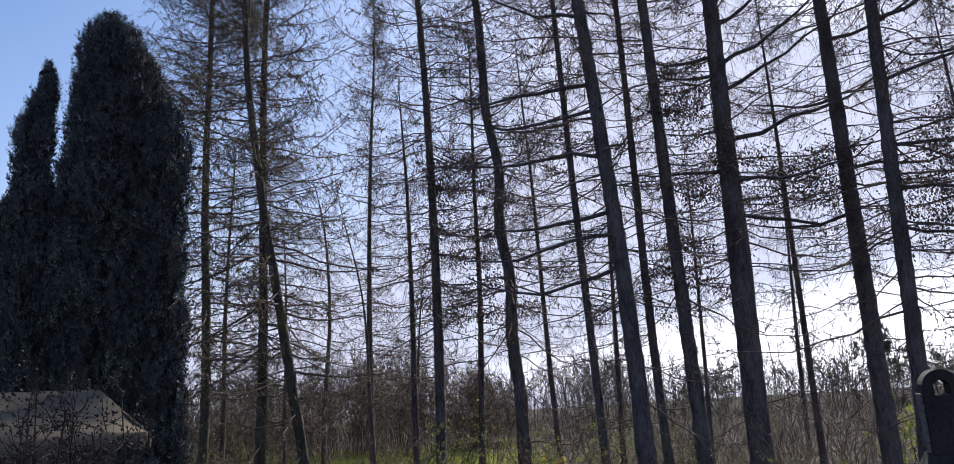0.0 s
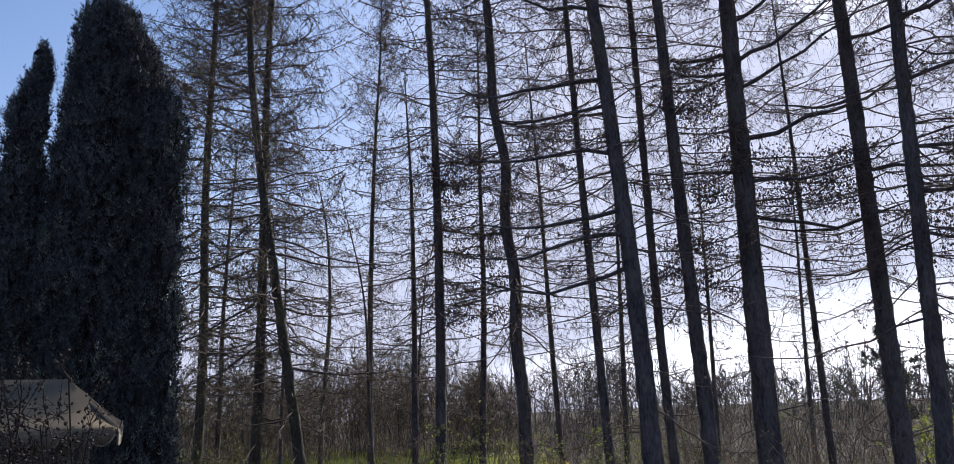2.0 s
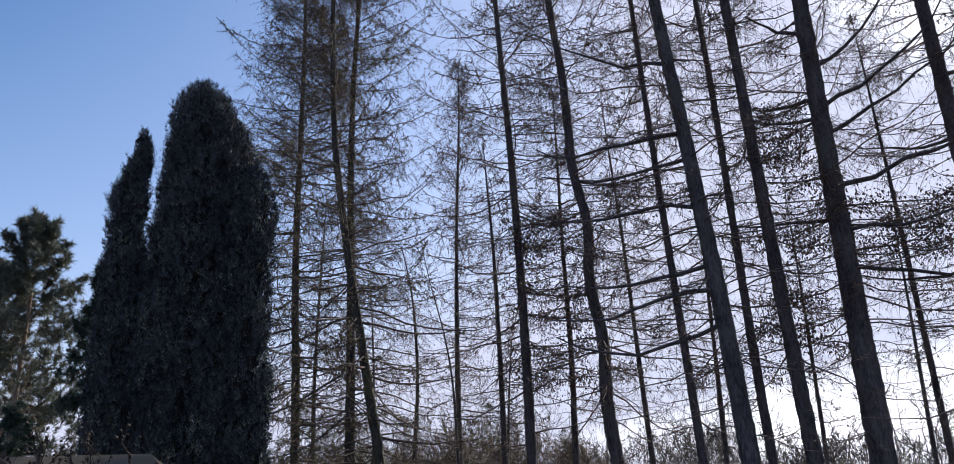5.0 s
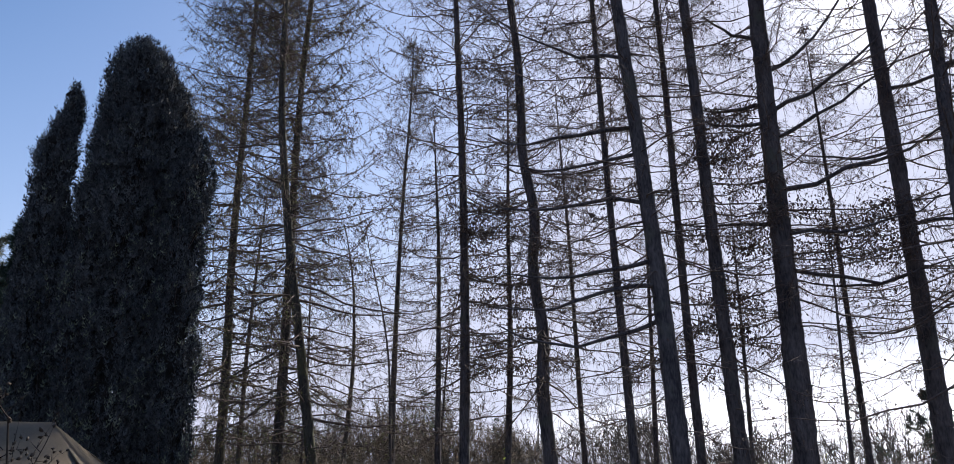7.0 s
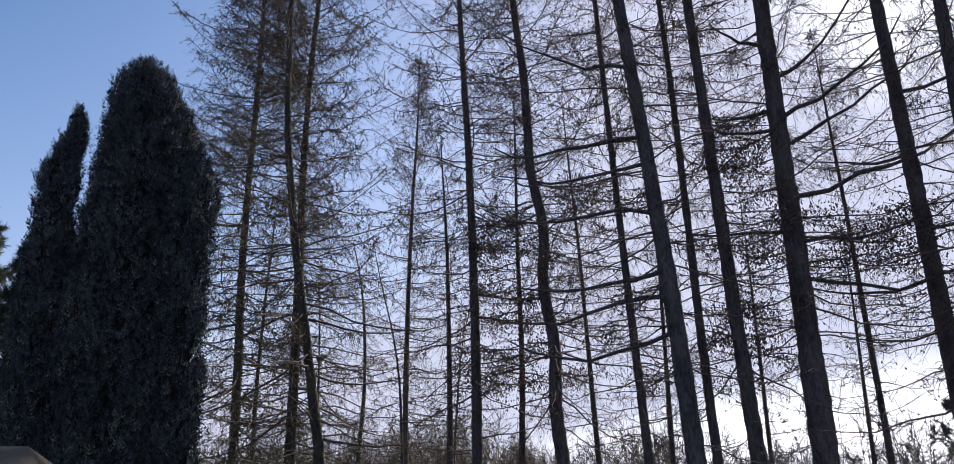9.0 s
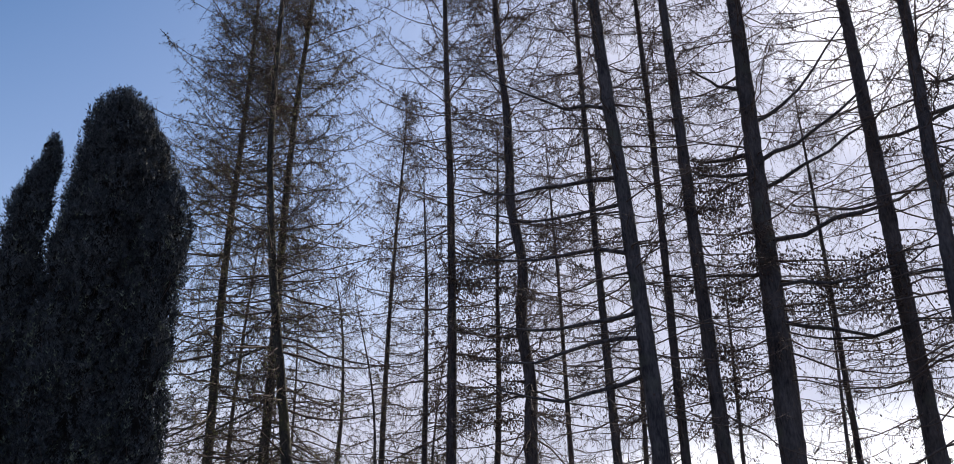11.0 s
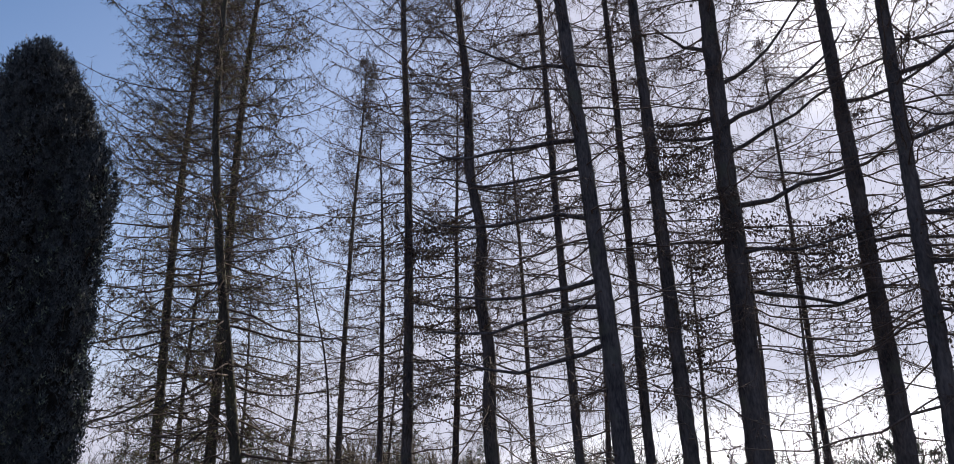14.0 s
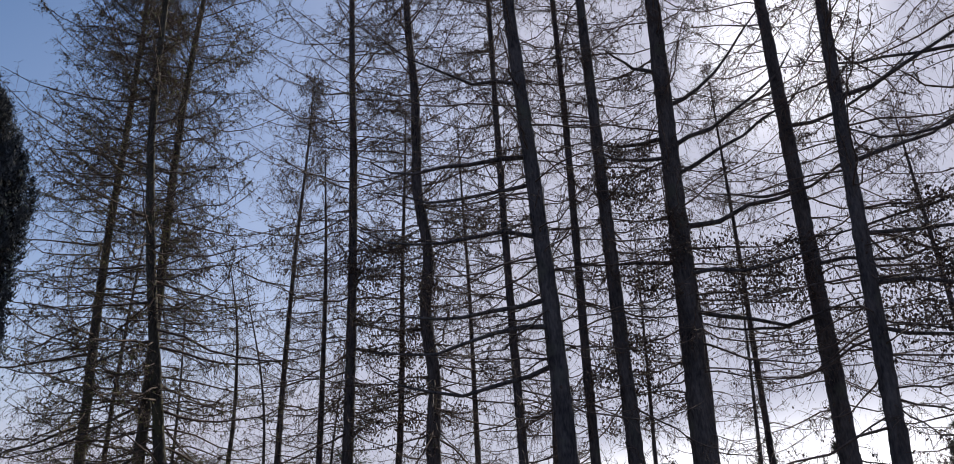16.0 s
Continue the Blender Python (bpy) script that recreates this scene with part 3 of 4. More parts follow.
larch(5.84, 11.34, 28.1, (0.03, 0.06, 0.09, 0.11, 0.12), 18.0, 0.17, 1.9, 3.2, 1.05, 1.0, 0.0,
      limbs=((6.4, 176, 1.3, 4, 0.03), (5.2, 4, 2.2, 6, 0.03), (4.5, 184, 1.8, 2, 0.032), (7.4, 12, 2.4, 24, 0.034)), label="big larch with dark trunk and level limbs", laden=((5.0, 0, 1.6), (4.6, 12, 1.5), (5.4, 176, 1.2)), seed=36)
larch(5.35, 9.62, 31.3, (0.13, 0.22, 0.31, 0.43, 0.50), 17.0, 0.13, 1.9, 2.8, 1.1, 1.0, 0.0,
      limbs=((5.0, 2, 2.2, 10, 0.03), (4.4, -8, 2.0, 4, 0.03), (5.9, 10, 2.2, 20, 0.03), (6.8, 0, 2.4, 30, 0.032), (3.9, 6, 1.8, 0, 0.026)), label="tall larch with many level branches", laden=((4.6, 4, 1.6), (5.3, -6, 1.5), (4.0, 8, 1.4)), seed=37)
larch(7.0, 8.65, 39.5, (0.02, 0.04, 0.06, 0.08, 0.1), 17.0, 0.14, 1.9, 2.8, 1.05, 1.0, 0.0,
      limbs=((5.4, 178, 2.3, -4, 0.026), (4.6, 184, 2.0, 0, 0.024), (6.2, 176, 2.2, 14, 0.028), (7.0, 182, 2.0, 20, 0.026)), label="tall larch beside one with level branches", laden=((4.9, 182, 1.4), (4.2, 176, 1.3)), seed=39)
larch(9.2, 13.0, 35.5, (-0.05, -0.1, -0.15, -0.2), 9.0, 0.09, 1.4, 1.8, 1.0, 0.8, 0.1, label="leaning larch at the edge of the wood", seed=38)


# ---- evergreens ----
SPRAY_V, SPRAY_F = frond(2, 3)


def thuja(name, columns, label, seed):
    """A clump of tall columns of flat dark sprays on thin upright stems; columns: x, y, radius, height, lean of the tip, length of the dome in radii."""
    rng = np.random.default_rng(seed)
    tree = tagged(new(name), label, "tree", "columnar thujas")
    for x, y, r, h, tip_x, tip_y, dome in columns:

        def axis(z):
            s = np.clip(z / h, 0, 1) ** 2.5
            return np.stack([x + tip_x * s + 0.03 * np.sin(z * 1.3), y + tip_y * s + 0.03 * np.cos(z), z], -1)

        z = np.linspace(-0.1, h * 0.93, 14)
        v, f = tubes(axis(z)[None], (0.075 * (1 - z / h) + 0.01)[None], 8)
        part("trunk", soup("trunk", [(v, f, 0)], [BARK]), tree)
        # dense dead inner growth, open in places; deep shade painted in as near-black
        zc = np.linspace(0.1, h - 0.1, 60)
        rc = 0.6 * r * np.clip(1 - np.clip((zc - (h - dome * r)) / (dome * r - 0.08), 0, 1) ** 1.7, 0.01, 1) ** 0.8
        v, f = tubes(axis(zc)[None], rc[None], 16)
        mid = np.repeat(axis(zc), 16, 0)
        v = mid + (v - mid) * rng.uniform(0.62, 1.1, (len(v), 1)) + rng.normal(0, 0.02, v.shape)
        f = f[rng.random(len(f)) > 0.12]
        part("inner_growth", soup("inner_growth", [(v, f, 0)], [THUJA_INNER_SHADE], False), tree, "dead inner growth, shade painted in", "stuff")
        # upright side branches, each carrying sprays
        m = int(720 * h * r)
        hz = rng.uniform(0.15, h - 0.04, m)
        cap = dome * r
        shape = np.clip(1 - np.clip((hz - (h - cap)) / cap, 0, 1) ** 1.7, 0.01, 1) ** 0.8 * (0.96 + 0.06 * np.sin(hz * 2.9 + x * 9))
        turn = rng.uniform(0, 2 * np.pi, m)
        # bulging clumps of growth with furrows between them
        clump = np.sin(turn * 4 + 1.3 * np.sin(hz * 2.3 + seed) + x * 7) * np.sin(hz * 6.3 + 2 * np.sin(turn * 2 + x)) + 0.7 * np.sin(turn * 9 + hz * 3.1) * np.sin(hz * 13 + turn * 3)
        shape = shape * (0.95 + 0.1 * clump) * rng.normal(1.0, 0.018, m)
        tip = axis(hz)
        tip[:, 0] += np.cos(turn) * r * shape
        tip[:, 1] += np.sin(turn) * r * shape
        root = axis(np.maximum(hz - 0.5, 0.05))
        k = np.linspace(0, 1, 4)
        limb = root[:, None] + (tip - root)[:, None] * k[None, :, None]
        limb[..., 2] -= 0.14 * np.sin(k * np.pi)
        v, f = spikes(limb[::5], np.full((len(limb[::5]), 4), 0.006) * (1.2 - k))
        part("crown", soup("crown", [(v, f, 0)], [TWIG]), tree, kind="stuff")
        per = 16
        at = 0.72 + 0.28 * rng.random((m, per)) ** 0.7
        where, way = pick(limb, at)
        where = where.reshape(-1, 3) + rng.normal(0, 0.026, (m * per, 3))
        way = unit(way.reshape(-1, 3) * 0.35 + rng.normal(0, 0.24, (m * per, 3)) + [0, 0, 0.55])
        size = rng.uniform(0.055, 0.1, m * per) * (1.15 - 0.35 * at.ravel())
        v, f = scatter(SPRAY_V, SPRAY_F, where, turned(way, rng.uniform(0, 6.3, len(way))), size)
        data = soup("foliage", [(v, f, 0)], [THUJA, THUJA_PAINTED_SUN], False)
        # sunlight painted as paler sprays, mostly on the bulges, fading out towards the top
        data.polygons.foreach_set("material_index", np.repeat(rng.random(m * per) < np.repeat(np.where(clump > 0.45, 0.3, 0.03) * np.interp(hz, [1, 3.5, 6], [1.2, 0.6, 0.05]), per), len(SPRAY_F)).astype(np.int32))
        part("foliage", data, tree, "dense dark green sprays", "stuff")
    return tree


thuja("thuja_tree", ((-4.48, 8.19, 0.28, 6.7, 0.06, 0.04, 1.7), (-4.27, 8.33, 0.5, 7.06, -0.04, 0.0, 1.6), (-3.9, 8.49, 0.37, 6.55, -0.1, 0.0, 2.6), (-3.66, 8.44, 0.3, 5.9, 0.0, 0.0, 3.0), (-4.46, 8.04, 0.25, 5.51, 0.0, 0.0, 2.8)), "broad columnar thuja with domed top, almost black", 51)
thuja("thuja_tree", ((-5.03, 7.91, 0.16, 6.3, 0.13, 0.09, 3.4), (-4.98, 7.9, 0.2, 5.95, 0.06, 0.0, 3.2), (-4.77, 8.0, 0.16, 4.9, 0.0, 0.0, 3.0)), "narrow columnar thuja with a leaning tip", 52)

TUFTS = [needle_tuft(10, k) for k in (1, 2)]


def conifer(name, x, y, height, reach, kind, label, seed, bare=0.15, bend=0.0, density=1.0):
    """A pine or spruce: trunk, whorled limbs, and needles in tufts at the shoots."""
    rng = np.random.default_rng(seed)
    pine = kind == "pine"
    z0 = float(land(np.array(x), np.array(y)))
    tree = tagged(new(name), label, "tree")
    z = np.linspace(-0.1, height, 18)
    p = np.stack([x + bend * (z / height) ** 2 + 0.05 * np.sin(z), y + 0.05 * np.cos(z * 1.2), z + z0], -1)
    v, f = tubes(p[None], (0.011 * height * (1.03 - z / height) + 0.008)[None], 9)
    part("trunk", soup("trunk", [(v, f, 0)], [PINE_BARK]), tree, "reddish scaly bark" if pine else "")
    m = int((9 if pine else 15) * height * density)
    hz = bare + (1 - bare) * rng.random(m) ** 0.8 * 0.98
    taper = np.clip((1 - hz) / (1 - bare), 0.04, 1) ** (0.78 if pine else 0.85)
    length = reach * taper * rng.uniform(0.6, 1.15, m)
    turn, rise = rng.uniform(0, 2 * np.pi, m), np.radians((4 + 34 * hz if pine else -12 + 34 * hz) + rng.normal(0, 10, m))
    root = np.stack([np.interp(hz * height, z, p[:, 0]), np.interp(hz * height, z, p[:, 1]), hz * height + z0], -1)
    k = np.linspace(0, 1, 6)
    limb = np.zeros((m, 6, 3))
    out = np.stack([np.cos(turn) * np.cos(rise), np.sin(turn) * np.cos(rise), np.sin(rise)], -1)
    limb[:] = root[:, None] + out[:, None] * (length[:, None] * k)[..., None]
    limb[..., 2] += length[:, None] * ((0.12 if pine else -0.22) * k + 0.18 * k**3)
    limb += rng.normal(size=limb.shape) * (0.02 * length)[:, None, None] * (k > 0)[None, :, None]
    v, f = tubes(limb, 0.008 * (0.4 + length / reach)[:, None] * np.linspace(1.2, 0.4, 6), 4)
    side, rs = shoots(rng, limb, 8 if pine else 9, 0.34 * reach**0.5, 0.004, 0.7, -0.1 if pine else 0.3, 0.3 if pine else 0.12, scale=np.clip(length / reach * 1.7, 0.22, 1.0))
    v2, f2 = spikes(side, rs)
    part("crown", soup("crown", [(v, f, 0), (v2, f2, 0)], [PINE_BARK]), tree, kind="stuff")
    s = (0.45 if pine else 0.05) + (0.6 if pine else 0.95) * rng.random((len(side), 5 if pine else 4))
    where, way = pick(side, s)
    where, way = where.reshape(-1, 3), way.reshape(-1, 3)
    pieces = []
    for j, (tv, tf) in enumerate(TUFTS):
        sel = np.arange(len(where)) % 2 == j
        pieces.append((*scatter(tv, tf, where[sel], turned(way[sel] + rng.normal(0, 0.3, (sel.sum(), 3)), rng.uniform(0, 6, sel.sum())), rng.uniform(0.08, 0.13, sel.sum()) * (1.5 if pine else 0.95)), 0))
    part("foliage", soup("foliage", pieces, [PINE if pine else SPRUCE], False), tree, "long grey-green needles" if pine else "short blue-green needles", "stuff")
    return tree


conifer("spruce_tree", -5.26, 8.1, 4.75, 0.85, "spruce", "dark young spruce pressed against the thujas", 61, 0.02, density=1.15)
conifer("pine_tree", -12.4, 15.8, 8.5, 3.0, "pine", "open-crowned pine with grey-green needles", 62, 0.05, 0.1, density=2.4)
conifer("pine_tree", -14.15, 17.0, 7.7, 2.9, "pine", "dense pine beside an open one", 63, 0.1, density=1.7)
conifer("spruce_tree", -16.25, 18.6, 9.3, 1.6, "spruce", "tall pointed spruce beside pines", 64, 0.05)
conifer("spruce_tree", -8.8, 11.4, 3.6, 1.3, "spruce", "low dense spruce among brown brush", 69, 0.02, density=1.3)
conifer("pine_tree", -9.6, 17.5, 3.6, 1.6, "pine", "low pine among brown brush", 65, 0.1)
conifer("pine_tree", 12.0, 17.6, 3.5, 1.8, "pine", "low dark pine at the edge of the wood", 66, 0.1, density=1.2)
conifer("pine_tree", 11.2, 21.6, 3.4, 1.6, "pine", "low dark pine behind larches", 67, 0.15, density=0.6)
conifer("pine_tree", 14.7, 19.6, 4.3, 1.5, "pine", "broad dark pine at the edge of the wood", 68, 0.1, density=0.8)


# ---- brush ----
def shrub(name, x, y, height, spread, stems, per, mat, label, seed, leaves=0, leaf_mat=None, leaf=0.04, thick=0.008, least=0.55, category="shrub", group="", lean=(0, 0), zero=None):
    rng = np.random.default_rng(seed)
    z0 = float(land(np.array(x), np.array(y))) if zero is None else zero
    bush = tagged(new(name), label, category, group)
    k = np.linspace(0, 1, 6)
    turn, out = rng.uniform(0, 2 * np.pi, stems), spread * np.sqrt(rng.random(stems))
    tall = height * rng.uniform(least, 1.05, stems)
    root = np.stack([x + rng.normal(0, 0.08 + 0.08 * spread, stems), y + rng.normal(0, 0.08 + 0.08 * spread, stems), np.full(stems, z0 - 0.05)], -1)
    p = np.repeat(root[:, None], 6, 1)
    p[..., 0] += (np.cos(turn) * out + lean[0])[:, None] * k**1.5
    p[..., 1] += (np.sin(turn) * out + lean[1])[:, None] * k**1.5
    p[..., 2] += tall[:, None] * (k - 0.14 * k**3 * (out / max(spread, 0.1))[:, None])
    p += rng.normal(size=p.shape) * 0.03 * (k > 0)[None, :, None] * height**0.5
    v, f = tubes(p, thick * rng.uniform(0.6, 1.3, (stems, 1)) * np.linspace(1.2, 0.3, 6), 5)
    side, rs = shoots(rng, p, per, 0.3 * height**0.6, thick * 0.38, 0.8, -0.05, 0.2, 4)
    v2, f2 = spikes(side, rs)
    tiny, rt = shoots(rng, side, 1, 0.16, thick * 0.26, 0.8, 0.0, 0.1, 2)
    v3, f3 = spikes(tiny, rt)
    part("twig_mass", soup("twig_mass", [(v, f, 0), (v2, f2, 0), (v3, f3, 0)], [mat]), bush, kind="stuff")
    if leaves:
        s = rng.random((len(side), leaves))
        where, way = pick(side, s)
        where, way = where.reshape(-1, 3), way.reshape(-1, 3)
        where, way = where + rng.normal(0, 0.01, where.shape), unit(way + rng.normal(0, 0.7, way.shape))
        v, f = scatter(LEAF_V, LEAF_F, where, turned(way, rng.uniform(0, 6, len(way))), rng.uniform(0.5, 1.2, len(way)) * leaf)
        part("foliage", soup("foliage", [(v, f, 0)], [leaf_mat], False), bush, kind="stuff")
    return bush


def budding_bush():
    """Kinked thin stems beside the canopy, with short side twigs full of small dark buds."""
    rng = np.random.default_rng(71)
    bush = tagged(new("bush"), "bare thin-stemmed bush with dark buds beside the canopy", "shrub")
    stems = 56
    along = np.minimum(rng.normal(-0.2, 0.75, stems), rng.uniform(0.0, 0.4, stems))
    root = np.stack([-1.3 + 0.85 * along, 2.05 + 0.5 * along + rng.normal(0, 0.1, stems), np.full(stems, -0.05)], -1)
    k = np.linspace(0, 1, 10)
    tall = rng.uniform(2.05, 2.32, stems)
    p = np.repeat(root[:, None], 10, 1)
    p[..., 2] += tall[:, None] * k
    p[..., :2] += rng.normal(0, 0.13, (stems, 1, 2)) * k[None, :, None] ** 2 + np.cumsum(rng.normal(0, 0.028, (stems, 10, 2)), 1)
    v, f = tubes(p, rng.uniform(0.0024, 0.004, (stems, 1)) * np.linspace(1.3, 0.5, 10), 6)
    side, rs = shoots(rng, p[:, 7:], 16, 0.22, 0.0014, 1.0, -0.3, 0.05, 5)
    v2, f2 = spikes(side, rs)
    tiny, rt = shoots(rng, side, 7, 0.032, 0.0011, 0.9, -0.3, 0.1, 2)
    v3, f3 = spikes(tiny, rt)
    part("twig_mass", soup("twig_mass", [(v, f, 0), (v2, f2, 0), (v3, f3, 0)], [DARK_TWIG]), bush, kind="stuff")
    ends = np.concatenate([tiny[:, -1], pick(side, rng.random((len(side), 4)))[0].reshape(-1, 3)])
    way = rng.normal(size=ends.shape) + [0, 0, 0.9]
    v, f = scatter(CONE_V, CONE_F, ends, turned(way, rng.uniform(0, 6, len(ends))), rng.uniform(0.008, 0.014, len(ends)))
    part("foliage", soup("foliage", [(v, f, 0)], [DARK_BUD]), bush, "small dark buds", "stuff")


budding_bush()
shrub("forsythia", 1.2, 13.9, 1.0, 0.55, 26, 8, BUSH_TWIG, "low forsythia in full yellow flower", 72, 12, PETAL, 0.05, 0.007)
shrub("bush", -0.6, 11.6, 2.1, 0.9, 24, 9, BUSH_TWIG, "bush with first yellow-green leaves under larches", 73, 5, LEAF_NEW, 0.05, 0.009)
shrub("bush", 0.9, 11.2, 1.7, 0.9, 22, 9, BUSH_TWIG, "small bush with scattered young leaves", 74, 5, LEAF_NEW, 0.05, 0.008)
shrub("bush", 3.4, 10.2, 1.15, 0.5, 14, 8, BUSH_TWIG, "low bush with bright young leaves", 75, 5, LEAF_NEW, 0.055, 0.007)
shrub("bush", 6.5, 11.6, 1.95, 0.6, 16, 8, BUSH_TWIG, "leafy green bush beside a big larch", 76, 7, LEAF_NEW, 0.06, 0.008)
shrub("bush", 7.6, 12.3, 1.6, 0.9, 16, 8, DRY_TWIG, "pale tangled bramble under the larches", 77, 2, LEAF_NEW, 0.05, 0.007)

BRUSH = random.Random(9)
for n in range(50):
    bx, by = BRUSH.uniform(-11, 15), BRUSH.uniform(14.5, 23)
    if bx < 1.2 and by > 15.5:
        by += 12.0
    shrub("bush", bx, by, BRUSH.uniform(1.2, 2.5), BRUSH.uniform(0.8, 1.5), 13, 7, BUSH_TWIG if n % 3 else DRY_TWIG, "tangled bare brush under larches", 100 + n, 1 if n % 4 else 3, LEAF_DRY if n % 3 else LEAF_NEW, 0.045, 0.008, group="brush under the larches")
for n in range(22):
    bx, by = BRUSH.uniform(5, 12), BRUSH.uniform(9, 15)
    shrub("bush", bx, by, BRUSH.uniform(0.9, 1.9), 1.0, 12, 8, DRY_TWIG, "pale tangled bramble under the larches", 140 + n, 2, LEAF_NEW if n % 2 else LEAF_DRY, 0.045, 0.007, group="brambles")
for n in range(14):
    bx, by = BRUSH.uniform(-12, -6.4), BRUSH.uniform(10, 15)
    shrub("bush", bx, by, BRUSH.uniform(2.0, 3.6), 1.2, 20, 9, BUSH_TWIG, "bare brown brush beside the evergreens", 160 + n, 2, LEAF_DRY, 0.05, 0.009, group="brush beside the evergreens")


for n in range(84):
    bx, by = BRUSH.uniform(-6.8, 4.8), BRUSH.uniform(9.5, 16.5)
    shrub("bush", bx, by, BRUSH.uniform(1.0, 2.05), BRUSH.uniform(0.6, 1.2), 10, 8, BUSH_TWIG if n % 4 else DRY_TWIG, "bare scrub below the larch trunks", 200 + n, 3 if n % 3 else 4, LEAF_NEW if n % 3 == 0 else LEAF_DRY, 0.036, 0.006, group="scrub below the larches")


def wood(name, count, near, far, span, tall, label, seed, mat, twigs=34, left=1.0, stout=1.0):
    """A far belt of bare trees and thicket, too many to count."""
    rng = np.random.default_rng(seed)
    y = near + (far - near) * rng.random(count) ** 1.2
    x = rng.uniform(span[0], span[1], count) * (0.5 + y / far)
    h = rng.uniform(tall[0], tall[1], count) * np.interp(x, [-14, 0], [left, 1.0])
    h *= 0.82 + 0.2 * np.sin(x * 0.55 + seed) + 0.12 * np.sin(x * 1.7 + y)
    z = land(x, y)
    k = np.linspace(0, 1, 5)
    p = np.stack([np.repeat(x[:, None], 5, 1), np.repeat(y[:, None], 5, 1), z[:, None] + h[:, None] * k], -1)
    p[..., :2] += np.cumsum(rng.normal(0, 0.13, (count, 5, 2)), 1) * h[:, None, None] * 0.3
    v, f = tubes(p, (0.009 * h * rng.uniform(0.5, 1.2, count))[:, None] * np.linspace(1.0, 0.08, 5), 5)
    limb, rl = shoots(rng, p, twigs // 3, 0.24 * (tall[0] + tall[1]) ** 0.8, 0.004 * stout * (tall[0] + tall[1]) ** 0.6, 0.5, -0.3, 0.2, 3)
    v2, f2 = spikes(limb, rl)
    fine, rf = shoots(rng, limb, 6, 0.16 * (tall[0] + tall[1]) ** 0.7, 0.008 * stout, 0.55, -0.2, 0.25, 2)
    v3, f3 = spikes(fine, rf)
    tagged(new(name, soup(name, [(v, f, 0), (v2, f2, 0), (v3, f3, 0)], [mat])), label, "woods", kind="stuff")


def undergrowth(count=70000):
    """Fine standing stems and fallen sticks all over the ground below and behind the larches."""
    rng = np.random.default_rng(84)
    y = 14 + 42 * rng.random(count) ** 1.2
    x = rng.uniform(-0.8, 0.85, count) * (y + 6)
    open_lawn = (x < 1.0) & (y > 15.5) & (y < 27)
    keep = (rng.random(count) < np.where(open_lawn, 0.05, 1.0)) & ~((x < -2.4) & (y < 9.5))
    x, y = x[keep], y[keep]
    n = len(x)
    root = np.stack([x, y, land(x, y) - 0.03], -1)
    lean = rng.normal(0, 0.45, (n, 2))
    tall = rng.uniform(0.25, 1.0, n) * np.interp(y, [8, 20, 45], [0.7, 1.25, 1.5])
    tip = root + np.concatenate([lean * tall[:, None], tall[:, None]], 1)
    p = np.stack([root, tip], 1)
    r = np.interp(y, [8, 20, 60], [0.0035, 0.006, 0.016])[:, None] * np.array([1, 0.2]) * rng.uniform(0.6, 1.4, (n, 1))
    pale = rng.random(n) < 0.25
    pieces = [(*spikes(p[~pale], r[~pale]), 0), (*spikes(p[pale], r[pale]), 1)]
    tagged(new("undergrowth", soup("undergrowth", pieces, [THICKET, DRY_TWIG])), "fine bare brown undergrowth below the larches", "undergrowth", kind="stuff")


undergrowth(40000)
wood("thicket", 1050, 27, 45, (-26, 28), (2.3, 3.3), "dense bare brown thicket behind the meadow", 81, THICKET, 24, 1.2, 1.15)
wood("brushwood", 380, 26.8, 31, (-19, 1.0), (2.4, 3.3), "dark brown brushwood at the edge of the meadow", 85, BUSH_TWIG, 30, 1.0, 1.3)
wood("far_wood", 700, 60, 100, (-75, 85), (6.0, 9.4), "far belt of bare deciduous trees", 82, WOODS, 30, stout=1.7)


def far_conifers():
    rng = np.random.default_rng(83)
    pieces = []
    for n in range(26):
        x, y, h = rng.uniform(-26, 2), rng.uniform(46, 70), rng.uniform(5.2, 8.0)
        z = float(land(np.array(x), np.array(y)))
        m = 170
        s = rng.random(m) ** 0.7
        turn, r = rng.uniform(0, 6.3, m), h * 0.2 * (1 - s) * rng.uniform(0.5, 1.1, m)
        where = np.stack([x + np.cos(turn) * r, y + np.sin(turn) * r, z + 0.4 + s * (h - 0.4)], -1)
        way = np.stack([np.cos(turn), np.sin(turn), rng.normal(-0.1, 0.3, m)], -1)
        pieces.append((*scatter(SPRAY_V, SPRAY_F, where, turned(way, rng.uniform(-0.5, 0.5, m)), rng.uniform(0.55, 1.0, m) * (1.1 - 0.6 * s)), 0))
        pz = np.linspace(0, h, 4)
        pieces.append((*tubes(np.stack([np.full(4, x), np.full(4, y), z + pz], -1)[None], (0.05 * (1.05 - pz / h))[None], 5), 0))
    tagged(new("far_conifers", soup("far_conifers", pieces, [FIR_FAR], False)), "far dark conifers above the thicket", "woods", kind="stuff")


far_conifers()


